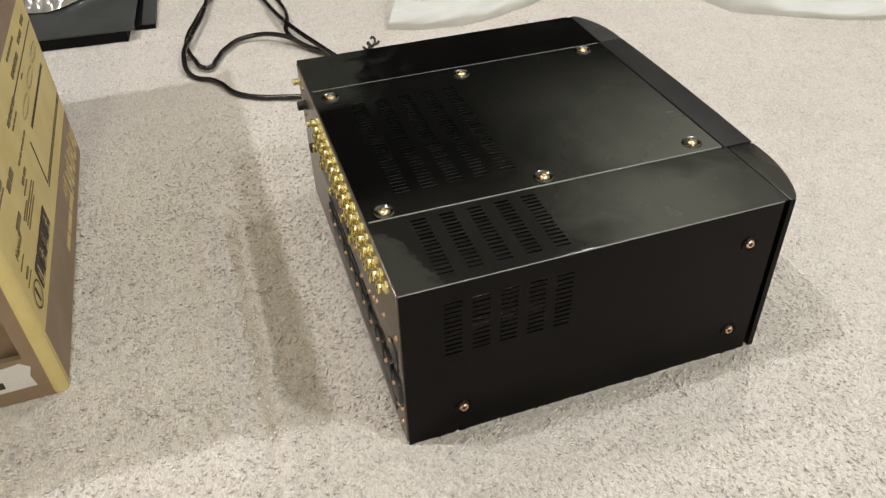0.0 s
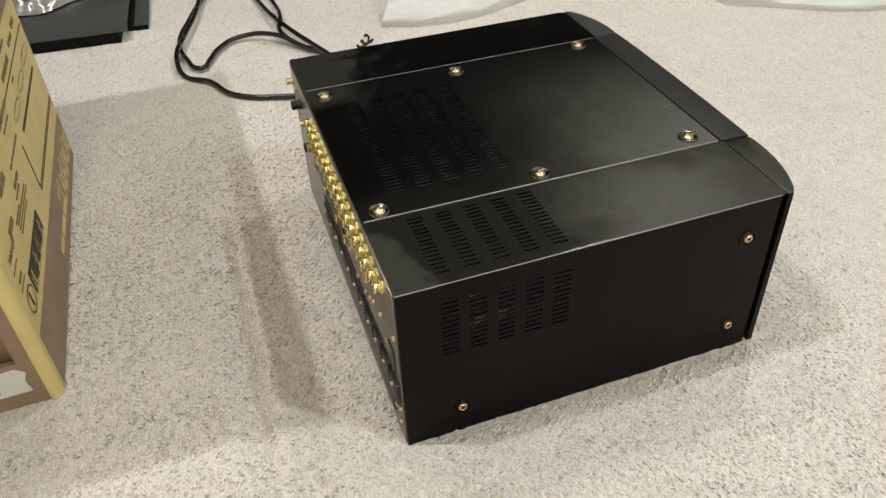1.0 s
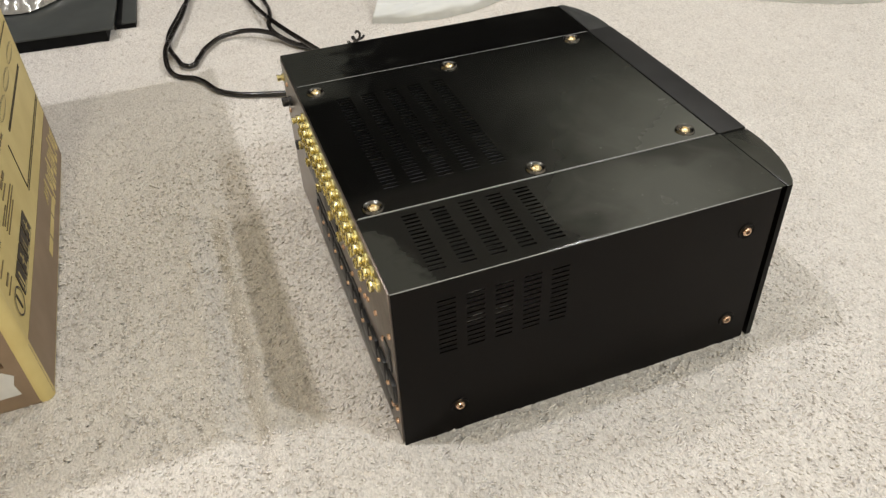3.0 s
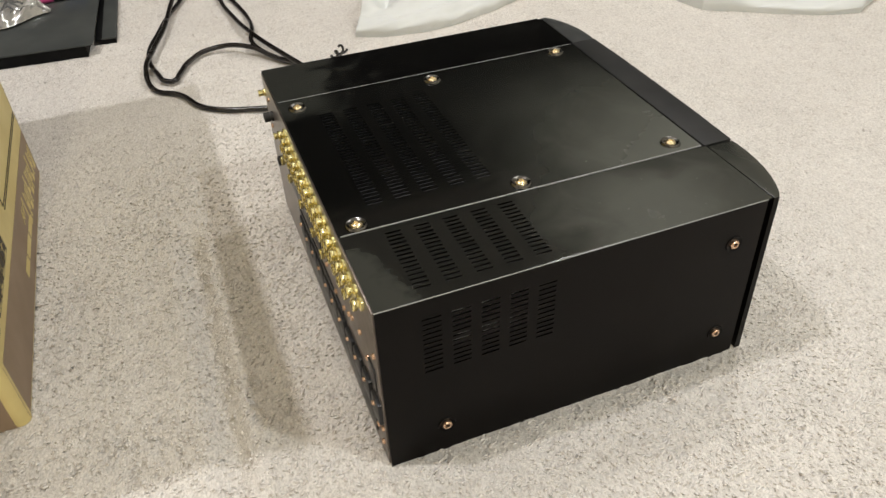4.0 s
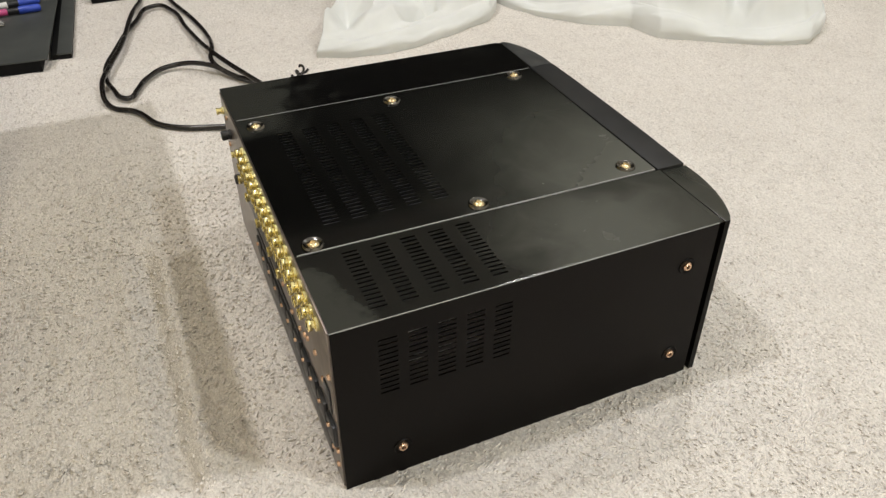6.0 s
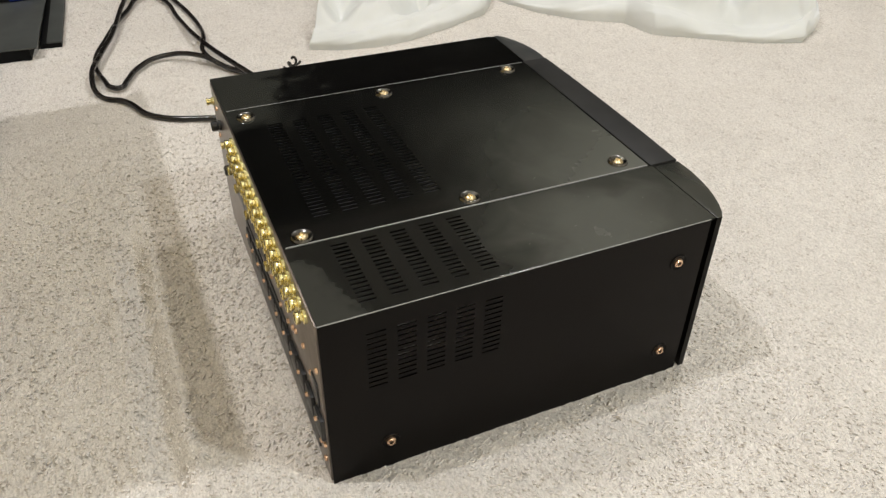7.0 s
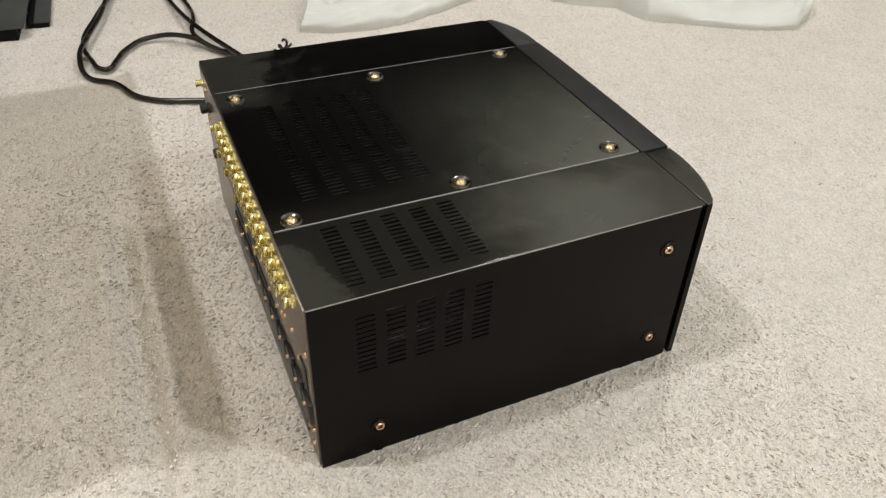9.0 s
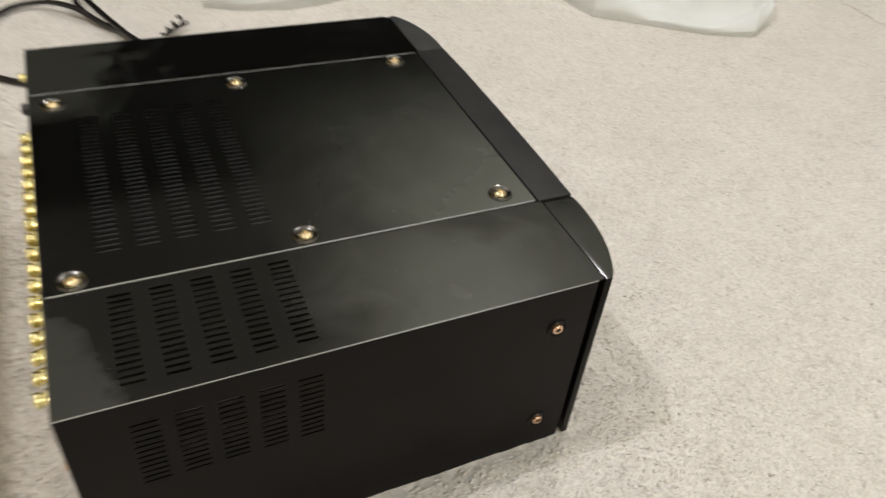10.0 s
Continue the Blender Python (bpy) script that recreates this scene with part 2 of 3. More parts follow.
def part(name, bm, mat, parent=None, label="", smooth=True, at=None):
    """Links a bmesh as one mesh object, under a thing where one is given."""
    me = bpy.data.meshes.new(name)
    bm.normal_update()
    bm.to_mesh(me)
    bm.free()
    for m in (mat if isinstance(mat, (list, tuple)) else [mat]):
        me.materials.append(m)
    if smooth:
        me.polygons.foreach_set("use_smooth", [True] * len(me.polygons))
        me.set_sharp_from_angle(angle=radians(35))
    ob = new(name, me)
    if parent is not None:
        ob.parent = parent
    if at is not None:
        ob.matrix_basis = at
    if label:
        tagged(ob, label)
    return ob


def twin(ob, parent, at):
    """Another object on the same mesh."""
    o = new(ob.name.split(".")[0], ob.data)
    o.parent = parent
    o.matrix_basis = at
    return o


def thing(name, label, category, at=None, group="", kind=""):
    e = new(name)
    e.empty_display_size = 0.05
    if at is not None:
        e.matrix_basis = at
    return tagged(e, label, category, group, kind)


def box(bm, x0, x1, y0, y1, z0, z1, bevel=0.0, seg=2):
    g = bmesh.ops.create_cube(bm, size=1.0)
    vs = g["verts"]
    for v in vs:
        v.co = Vector((x0 if v.co.x < 0 else x1, y0 if v.co.y < 0 else y1, z0 if v.co.z < 0 else z1))
    if bevel:
        es = list({e for v in vs for e in v.link_edges})
        bmesh.ops.bevel(bm, geom=es, offset=bevel, segments=seg, affect="EDGES", profile=0.6)
    return bm


def boxed(*a, **k):
    return box(bmesh.new(), *a, **k)


def lathe(bm, profile, m, seg=16):
    """Turns (radius, height) pairs about local z, then moves by m."""
    rings = []
    for r, h in profile:
        if r < 1e-6:
            rings.append([bm.verts.new(m @ Vector((0, 0, h)))])
        else:
            rings.append([bm.verts.new(m @ Vector((r * math.cos(2 * math.pi * i / seg), r * math.sin(2 * math.pi * i / seg), h))) for i in range(seg)])
    for a, c in zip(rings, rings[1:]):
        for i in range(seg):
            j = (i + 1) % seg
            if len(a) == 1 and len(c) == 1:
                continue
            if len(a) == 1:
                bm.faces.new((a[0], c[i], c[j]))
            elif len(c) == 1:
                bm.faces.new((a[i], a[j], c[0]))
            else:
                bm.faces.new((a[i], a[j], c[j], c[i]))
    bmesh.ops.recalc_face_normals(bm, faces=bm.faces)
    return bm


def prism(bm, pts, z0, z1, bevel=0.0, seg=2):
    lo = [bm.verts.new((x, y, z0)) for x, y in pts]
    hi = [bm.verts.new((x, y, z1)) for x, y in pts]
    n = len(pts)
    faces = [bm.faces.new(list(reversed(lo))), bm.faces.new(hi)]
    for i in range(n):
        j = (i + 1) % n
        faces.append(bm.faces.new((lo[i], lo[j], hi[j], hi[i])))
    bmesh.ops.recalc_face_normals(bm, faces=faces)
    if bevel:
        es = [e for e in bm.edges if abs(e.verts[0].co.z - e.verts[1].co.z) < 1e-6]
        bmesh.ops.bevel(bm, geom=es, offset=bevel, segments=seg, affect="EDGES", profile=0.6)
    return bm


def slotted(bm, origin, U, V, lu, lv, cols, rows, depth):
    """A sheet lu by lv from origin along U and V with slots through it (cols and rows: start, end pairs), its rims and skirt turned inwards by depth."""
    origin, U, V = Vector(origin), Vector(U), Vector(V)
    N = U.cross(V)
    us = sorted({0.0, lu, *[c for p in cols for c in p]})
    vs = sorted({0.0, lv, *[c for p in rows for c in p]})
    grid = {}

    def vert(i, j, k):
        if (i, j, k) not in grid:
            grid[i, j, k] = bm.verts.new(origin + U * us[i] + V * vs[j] - N * depth * k)
        return grid[i, j, k]

    colset, rowset = {c[0] for c in cols}, {r[0] for r in rows}

    def solid(i, j):
        return 0 <= i < len(us) - 1 and 0 <= j < len(vs) - 1 and not (us[i] in colset and vs[j] in rowset)

    for i in range(len(us) - 1):
        for j in range(len(vs) - 1):
            if not solid(i, j):
                continue
            bm.faces.new((vert(i, j, 0), vert(i + 1, j, 0), vert(i + 1, j + 1, 0), vert(i, j + 1, 0)))
            for di, dj, a, c in ((-1, 0, (i, j + 1), (i, j)), (1, 0, (i + 1, j), (i + 1, j + 1)), (0, -1, (i, j), (i + 1, j)), (0, 1, (i + 1, j + 1), (i, j + 1))):
                if not solid(i + di, j + dj):
                    bm.faces.new((vert(*c, 0), vert(*a, 0), vert(*a, 1), vert(*c, 1)))
    return bm


def tube(name, pts, radius, mat, parent=None, label="", res=6, cyclic=False):
    """A round cord along smooth points, as a mesh."""
    cu = bpy.data.curves.new(name, "CURVE")
    cu.dimensions, cu.bevel_depth, cu.bevel_resolution, cu.resolution_u, cu.use_fill_caps = "3D", radius, 4, res, True
    sp = cu.splines.new("BEZIER")
    sp.bezier_points.add(len(pts) - 1)
    sp.use_cyclic_u = cyclic
    for bp, p in zip(sp.bezier_points, pts):
        bp.co = p
        bp.handle_left_type = bp.handle_right_type = "AUTO"
    cu.materials.append(mat)
    tmp = bpy.data.objects.new(name, cu)
    me = bpy.data.meshes.new_from_object(tmp)
    bpy.data.objects.remove(tmp)
    me.polygons.foreach_set("use_smooth", [True] * len(me.polygons))
    ob = new(name, me)
    if parent is not None:
        ob.parent = parent
    if label:
        tagged(ob, label)
    return ob


# ---------------------------------------------------------------- gradient noise for relief
def lattice(x, y, seed):
    """Smooth gradient noise in about -1 to 1 at arrays x, y."""
    rng = np.random.RandomState(seed)
    ang = rng.rand(256, 256) * 2 * np.pi
    gx, gy = np.cos(ang), np.sin(ang)
    xi, yi = np.floor(x).astype(int), np.floor(y).astype(int)
    fx, fy = x - xi, y - yi
    u, v = fx * fx * fx * (fx * (fx * 6 - 15) + 10), fy * fy * fy * (fy * (fy * 6 - 15) + 10)

    def dot(i, j):
        a, c = (xi + i) % 256, (yi + j) % 256
        return gx[a, c] * (fx - i) + gy[a, c] * (fy - j)

    top = dot(0, 0) * (1 - u) + dot(1, 0) * u
    bot = dot(0, 1) * (1 - u) + dot(1, 1) * u
    return (top * (1 - v) + bot * v) * 1.5


def facet(x, y, seed):
    """Crisp faceted relief in 0 to 1: random heights joined by flat triangles."""
    h = np.random.RandomState(seed).rand(128, 128)
    xi, yi = np.floor(x).astype(int), np.floor(y).astype(int)
    u, v = x - xi, y - yi
    at = lambda i, j: h[(xi + i) % 128, (yi + j) % 128]
    low = at(0, 0) + u * (at(1, 0) - at(0, 0)) + v * (at(1, 1) - at(1, 0))
    high = at(0, 0) + v * (at(0, 1) - at(0, 0)) + u * (at(1, 1) - at(0, 1))
    return np.where(u > v, low, high)


def smooth(e0, e1, x):
    t = np.clip((x - e0) / (e1 - e0), 0, 1)
    return t * t * (3 - 2 * t)


# ---------------------------------------------------------------- the room
RX0, RX1, RY0, RY1 = -3.0, 3.3, -3.2, 3.2


def swell(X, Y):
    """The slow rise and fall of the carpet, with a furrow where the carton was dragged."""
    run = smooth(-0.02, 0.06, Y) * (1 - smooth(0.36, 0.46, Y))
    wander = 0.003 * lattice(X * 0, Y / 0.05, 12)
    z = 0.0014 * lattice(X / 0.25, Y / 0.25, 8) + 0.0008 * lattice(X / 0.03, Y / 0.03, 9)
    away = np.hypot(np.maximum(np.maximum(-X, X - 0.38), 0), np.maximum(np.maximum(-Y, Y - 0.435), 0))
    z = z - 0.0022 * np.exp(-((away / 0.007) ** 2))
    return z + run * (0.0032 * np.exp(-(((X + 0.104) / 0.010) ** 2)) + 0.0022 * np.exp(-(((X + 0.150) / 0.010) ** 2)) - 0.0115 * np.exp(-(((X + 0.127 + wander) / 0.012) ** 2)))


def crease(X, Y):
    """Where the pile parts: short curled gaps, gathered in loose patches, 0 to 1."""
    wx = X + 0.0040 * lattice(X / 0.011, Y / 0.011, 1)
    wy = Y + 0.0040 * lattice(X / 0.011, Y / 0.011, 2)
    near = 1 - smooth(0.0, 0.17, np.abs(lattice(wx / 0.0075, wy / 0.0085, 3)))
    worn = 1 - 0.85 * smooth(0.30, 0.80, Y) - 0.65 * smooth(0.32, 0.60, X) * (1 - smooth(0.30, 0.80, Y))
    return worn * near * smooth(0.05, 0.55, lattice(X / 0.012 + 7, Y / 0.015, 4) + 0.5 * lattice(X / 0.07, Y / 0.07, 5))


def mesh_from(name, co, quads, tris, mat):
    """A smooth mesh straight from arrays of corners, quads and triangles."""
    me = bpy.data.meshes.new(name)
    me.vertices.add(len(co))
    me.vertices.foreach_set("co", co.astype(np.float32).ravel())
    loops = np.concatenate([quads.ravel(), tris.ravel()]).astype(np.int32)
    starts = np.concatenate([np.arange(len(quads)) * 4, quads.size + np.arange(len(tris)) * 3]).astype(np.int32)
    me.loops.add(len(loops))
    me.loops.foreach_set("vertex_index", loops)
    me.polygons.add(len(starts))
    me.polygons.foreach_set("loop_start", starts)
    me.polygons.foreach_set("use_smooth", [True] * len(starts))
    me.update(calc_edges=True)
    me.materials.append(mat)
    return me


def carpet():
    """The carpet's backing from wall to wall, and its yarn ends wherever they can be told apart."""
    xs = np.concatenate([np.linspace(RX0, -0.45, 9)[:-1], np.arange(-0.45, 1.40, 0.0027), np.linspace(1.40, RX1, 8)])
    ys = [RY0, -2.0, -1.0, -0.5]
    y = -0.26
    while y < 1.46:
        ys.append(y)
        y += 0.0022 + 0.0018 * (y + 0.26) / 1.75
    ys = np.array(ys + [1.6, 1.8, RY1])
    X, Y = np.meshgrid(xs, ys)
    inside = (X > -0.44) & (X < 1.39) & (Y > -0.25) & (Y < 1.45)
    Z = np.where(inside, swell(X, Y) - 0.0019 + 0.0010 * np.maximum(smooth(0.40, 0.75, Y), 0.8 * smooth(0.40, 0.6, X)) + 0.0008 * lattice(X / 0.0042, Y / 0.0055, 6) - (0.0038 + 0.0020 * (1 - smooth(-0.05, 0.15, X))) * crease(X, Y), -0.003)
    ny, nx = X.shape
    idx = np.arange(nx * ny).reshape(ny, nx)
    quads = np.stack([idx[:-1, :-1], idx[:-1, 1:], idx[1:, 1:], idx[1:, :-1]], -1).reshape(-1, 4)
    floor = new("floor", mesh_from("floor", np.stack([X, Y, Z], -1).reshape(-1, 3), quads, np.zeros((0, 3), int), CARPET))
    tagged(floor, "cream cut-pile carpet with flecked yarn and pressed furrows", "carpet", kind="structure")

    rng = np.random.RandomState(7)
    px, py, size = [], [], []
    for x0, x1, y0, y1, pitch in ((-0.40, 0.02, -0.24, 0.56, 0.0050), (0.02, 0.62, -0.24, 0.56, 0.0043), (0.62, 1.30, -0.24, 0.56, 0.0046), (-0.40, 1.40, 0.56, 1.00, 0.0048), (-0.34, 1.40, 1.00, 1.46, 0.0062)):
        gx, gy = np.meshgrid(np.arange(x0, x1, pitch), np.arange(y0, y1, pitch))
        gx = gx + pitch * (rng.rand(*gx.shape) - 0.5) * 1.1
        gy = gy + pitch * (rng.rand(*gy.shape) - 0.5) * 1.1
        px.append(gx.ravel()), py.append(gy.ravel()), size.append(np.full(gx.size, pitch / 0.0034))
    px, py, size = np.concatenate(px), np.concatenate(py), np.concatenate(size)
    under = (px > 0.0005) & (px < 0.378) & (py > 0.0005) & (py < 0.434) | (px < -0.300) & (py > 0.172) & (py < 0.64)
    keep = ~under & (crease(px, py) < 0.40) & (py < 1.47 - 0.25 * np.maximum(px - 0.9, 0) * 2)
    px, py, size = px[keep], py[keep], size[keep]
    n = len(px)
    lay = 2.2 * lattice(px / 0.035, py / 0.035, 21) + 1.2 * lattice(px / 0.3, py / 0.3, 22) - 1.2 + 1.5 * (rng.rand(n) - 0.5)
    lean = (0.0012 + 0.0030 * rng.rand(n)) * size
    dx, dy = np.cos(lay), np.sin(lay)
    tip = swell(px, py) - 0.0007 + 0.0026 * (rng.rand(n) - 0.5) * (1.3 - 0.3 * smooth(-0.05, 0.15, px) - 0.5 * smooth(0.30, 0.60, px))
    base = swell(px, py) - 0.0042
    r = 0.00128 * size * (0.85 + 0.3 * rng.rand(n))
    twist = 2 * np.pi * rng.rand(n)
    levels = ((0.0, 0.95, 0.0), (0.62, 1.12, 0.42), (0.92, 0.78, 0.86))
    co = np.zeros((n, 10, 3))
    for k, (h, w, s) in enumerate(levels):
        for c in range(3):
            ang = twist + c * 2 * np.pi / 3 + k * 0.5
            co[:, 3 * k + c, 0] = px + lean * s * dx + r * w * np.cos(ang)
            co[:, 3 * k + c, 1] = py + lean * s * dy + r * w * np.sin(ang)
            co[:, 3 * k + c, 2] = base + (tip - base) * h
    co[:, 9, 0], co[:, 9, 1], co[:, 9, 2] = px + lean * dx, py + lean * dy, tip
    off = (np.arange(n) * 10)[:, None, None]
    q = np.array([[3 * k + c, 3 * k + (c + 1) % 3, 3 * k + 3 + (c + 1) % 3, 3 * k + 3 + c] for k in range(2) for c in range(3)])
    t = np.array([[6 + c, 6 + (c + 1) % 3, 9] for c in range(3)])
    pile = new("pile", mesh_from("pile", co.reshape(-1, 3), (q[None] + off).reshape(-1, 4), (t[None] + off).reshape(-1, 3), PILE))
    pile.parent = floor
    tagged(pile, "twisted cream yarn ends", kind="stuff")


carpet()


def slab(name, x0, x1, y0, y1, z0, z1, mat, label, category):
    return tagged(part(name, boxed(x0, x1, y0, y1, z0, z1), mat, smooth=False), label, category, kind="structure")


slab("wall_south", RX0, RX1, RY0 - 0.12, RY0, -0.01, CEIL, WALLP, "plain painted wall in warm off-white", "wall")
slab("wall_west", RX0 - 0.12, RX0, RY0 - 0.12, RY1 + 0.12, -0.01, CEIL, WALLP, "plain painted wall in warm off-white", "wall")
slab("wall_east", RX1, RX1 + 0.12, RY0 - 0.12, RY1 + 0.12, -0.01, CEIL, WALLP, "plain painted wall in warm off-white", "wall")
slab("wall_north", RX0, RX1, RY1, RY1 + 0.12, -0.01, CEIL, TAUPE, "unseen plain wall, dark taupe to keep reflections in the lid black", "wall")
slab("ceiling", RX0 - 0.12, RX1 + 0.12, RY0 - 0.12, RY1 + 0.12, CEIL, CEIL + 0.1, CEILP, "flat white painted ceiling", "ceiling")

# Unseen lamp fittings; the last three copies belong to the added fill lamps.
down = thing("downlight", "unseen white recessed ceiling lamp with a glowing lens, some added as fill", "ceiling light", pose(LAMPS[0][0], LAMPS[0][1], CEIL), group="ceiling downlights")
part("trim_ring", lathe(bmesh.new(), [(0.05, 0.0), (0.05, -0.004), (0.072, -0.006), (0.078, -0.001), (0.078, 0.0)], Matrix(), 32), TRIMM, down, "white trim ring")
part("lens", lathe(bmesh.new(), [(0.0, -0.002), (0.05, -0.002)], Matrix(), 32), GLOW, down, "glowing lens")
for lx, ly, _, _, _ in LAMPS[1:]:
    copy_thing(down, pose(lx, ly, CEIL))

# ---------------------------------------------------------------- the receiver
W, H, D = 0.435, 0.178, 0.3482
SN, SF = 0.0962, 0.3485  # the seams of the lid
rec = thing("av_receiver", "large gloss black metal receiver with gold sockets, standing on the carpet", "receiver")

# inner chassis, seen through the slots
part("chassis", boxed(0.008, D - 0.004, 0.007, W - 0.007, 0.008, H - 0.0095), INNER, rec, "dark steel inner chassis")
part("base_plate", boxed(0.004, D, 0.003, W - 0.003, -0.004, 0.006, bevel=0.0008), SATIN, rec)

R = 0.0014  # folded edge
SKEW = 0.008  # sideways run of the near sheet
RAKE = 0.0042  # lean of the fascia's foot


def span(first, pitch, n, size):
    return [(first + pitch * i, first + pitch * i + size) for i in range(n)]


def cover(side):
    """The folded cover of one side: top strip, rounded fold and side sheet."""
    bm = bmesh.new()
    width = SN if side == 0 else W - SF
    ys = (0.0, 1.0) if side == 0 else (W, -1.0)
    y = lambda v: ys[0] + ys[1] * v
    cols_top = span(0.0362, 0.0252, 5, 0.0135)
    rows_top = span(0.0130 - R, 0.0052, 15, 0.0021)
    cols_side = span(0.0360, 0.0245, 5, 0.0155)
    rows_side = span(0.100 + 0.005, 0.00515, 12, 0.0017)
    if side == 0:
        slotted(bm, (0, R, H), (1, 0, 0), (0, 1, 0), D, width - R - 0.0004, cols_top, rows_top, 0.0014)
        slotted(bm, (0, 0, -0.005), (1, 0, 0), (0, 0, 1), D, H - R + 0.005, cols_side, rows_side, 0.0011)
    else:
        slotted(bm, (0, SF + 0.0004, H), (1, 0, 0), (0, 1, 0), D, width - R - 0.0004, [], [], 0.0014)
        slotted(bm, (D, W, -0.005), (-1, 0, 0), (0, 0, 1), D, H - R + 0.005, [], [], 0.0014)
    arc = [(y(R - R * math.cos(a)), H - R + R * math.sin(a)) for a in [math.pi / 2 * k / 5 for k in range(6)]]
    va = [bm.verts.new((0, p, q)) for p, q in arc]
    vb = [bm.verts.new((D, p, q)) for p, q in arc]
    for i in range(5):
        f = (va[i], vb[i], vb[i + 1], va[i + 1])
        bm.faces.new(f if side == 0 else tuple(reversed(f)))
    bmesh.ops.remove_doubles(bm, verts=bm.verts, dist=1e-6)
    if side == 0:  # the near sheet leans in towards the fascia
        for v in bm.verts:
            if v.co.y < 0.006:
                v.co.y += SKEW * v.co.x
        for v in bm.verts:  # its front edge runs out a little towards the foot
            if v.co.x > D - 0.001:
                v.co.x += RAKE * (1 - v.co.z / H)
    box(bm, D + 0.0001, 0.3526, *((0.0035, SN - 0.001) if side == 0 else (SF + 0.001, W - 0.0035)), H - 0.0016, H)
    bm.normal_update()
    for f in bm.faces:  # gloss on top, the fold's highlight painted bright, satin on the side and in the slots
        high = f.calc_center_median().z > H - 0.004
        f.material_index = (0 if f.normal.z > 0.8 else 2) if high and f.normal.z > 0.35 else 1
    return bm


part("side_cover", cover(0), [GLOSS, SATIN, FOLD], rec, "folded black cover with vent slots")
part("side_cover", cover(1), [GLOSSF, SATIN, FOLD], rec, "folded black cover")
# bright aluminium fins just behind the side slots
fin = part("heat_fin", boxed(0.058, 0.128, 0.0036, 0.0066, 0.0, 0.0022), ALU, rec, "aluminium cooling fin", at=pose(0, 0, 0.116))
for i in range(1, 7):
    twin(fin, rec, pose(0.004 * (i % 3), 0, 0.116 + 0.0062 * i))
part("inner_deck", boxed(0.028, 0.158, 0.122, 0.312, H - 0.009, H - 0.0040), DECK, rec, "dull grey shield plate below the lid")
# the lid between the seams stands a little proud
bm = bmesh.new()
LIDX = 0.3490
slotted(bm, (0.0, SN + 0.0008, H + 0.0007), (1, 0, 0), (0, 1, 0), LIDX, SF - SN - 0.0016, span(0.0345, 0.0254, 5, 0.0145), span(0.0335, 0.0055, 32, 0.0022), 0.0010)
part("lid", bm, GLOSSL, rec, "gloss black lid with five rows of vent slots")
for ya in (SN + 0.0008, SF - 0.0008):
    g = tube("lid_edge", [(0.002, ya, H + 0.0002), (LIDX - 0.001, ya, H + 0.0002)], 0.0007, SEAM, rec, "folded lid edge with its highlight painted in", res=1)

# screws of the lid: dished washers with pale brass heads
washer = lathe(bmesh.new(), [(0.0, 0.0006), (0.0052, 0.0006), (0.0072, 0.0022), (0.0084, 0.0024), (0.0095, 0.0010), (0.0097, 0.0)], Matrix(), 28)
wash = part("screw_washer", washer, CHROME, rec, "dished dark chrome washer", at=pose(0.018, 0.1065, H + 0.0007))
headm = lathe(bmesh.new(), [(0.0, 0.0021), (0.0016, 0.0019), (0.0020, 0.0029), (0.0036, 0.0027), (0.0048, 0.0017), (0.0051, 0.0006)], Matrix(), 20)
head = part("screw_head", headm, BRASS, wash, "pale brass screw head")
for sx, sy in ((0.1688, 0.1078), (0.325, 0.112), (0.018, 0.327), (0.1678, 0.3285), (0.3215, 0.335)):
    o = twin(wash, rec, pose(sx, sy, H + 0.0007))
    twin(head, o, Matrix())

# screws of the side: copper heads in small dark dimples
dim = part("screw_dimple", lathe(bmesh.new(), [(0.0, 0.0003), (0.0062, 0.0003), (0.0078, 0.0011), (0.0084, 0.0)], Matrix(), 24), SATIN, rec, at=pose(0.322, SKEW * 0.322, 0.139, 90))
chm = lathe(bmesh.new(), [(0.0, 0.0002), (0.0019, 0.0002), (0.0020, 0.0028), (0.0033, 0.0030), (0.0042, 0.0020), (0.0044, 0.0003)], Matrix(), 20)
chead = part("screw_head", chm, COPPER, dim, "copper-coloured screw head")
for sx, sz in ((0.327, 0.030), (0.052, 0.029)):
    o = twin(dim, rec, pose(sx, SKEW * sx, sz, 90))
    twin(chead, o, Matrix())


def two_tone(bm):
    """Gloss on top, satin on the upright faces."""
    bm.normal_update()
    for f in bm.faces:
        f.material_index = 0 if f.normal.z > 0.6 else 1
    for v in bm.verts:
        v.co.x += RAKE * (1 - v.co.z / H)
    return bm


# fascia: a straight middle and two rounded cheeks
FX, FC = 0.3535, 0.3805
cheek = [(FX, 0.0022), (0.3590, 0.0022), (0.3640, 0.0085), (0.3690, 0.0185), (0.3735, 0.0300), (0.3772, 0.0430), (0.3798, 0.0570), (0.3812, 0.0710), (0.3815, 0.0840), (0.3808, SN - 0.003), (FX, SN - 0.003)]
part("fascia_cheek", two_tone(prism(bmesh.new(), cheek, -0.004, H + 0.0002, 0.0012)), [GLOSS, SATIN], rec, "curved black fascia cheek")
k = (W - SF) / SN
far_cheek = [(x, W - y * k) for x, y in reversed(cheek)]
part("fascia_cheek", prism(bmesh.new(), far_cheek, -0.004, H + 0.0002, 0.0012), FASCIA, rec, "curved black fascia cheek")
MX = 0.3506
mid = [(MX, SN - 0.001), (FC, SN - 0.001), (FC + 0.0015, 0.15), (FC + 0.002, 0.225), (FC + 0.0015, 0.30), (FC, SF + 0.001), (MX, SF + 0.001)]
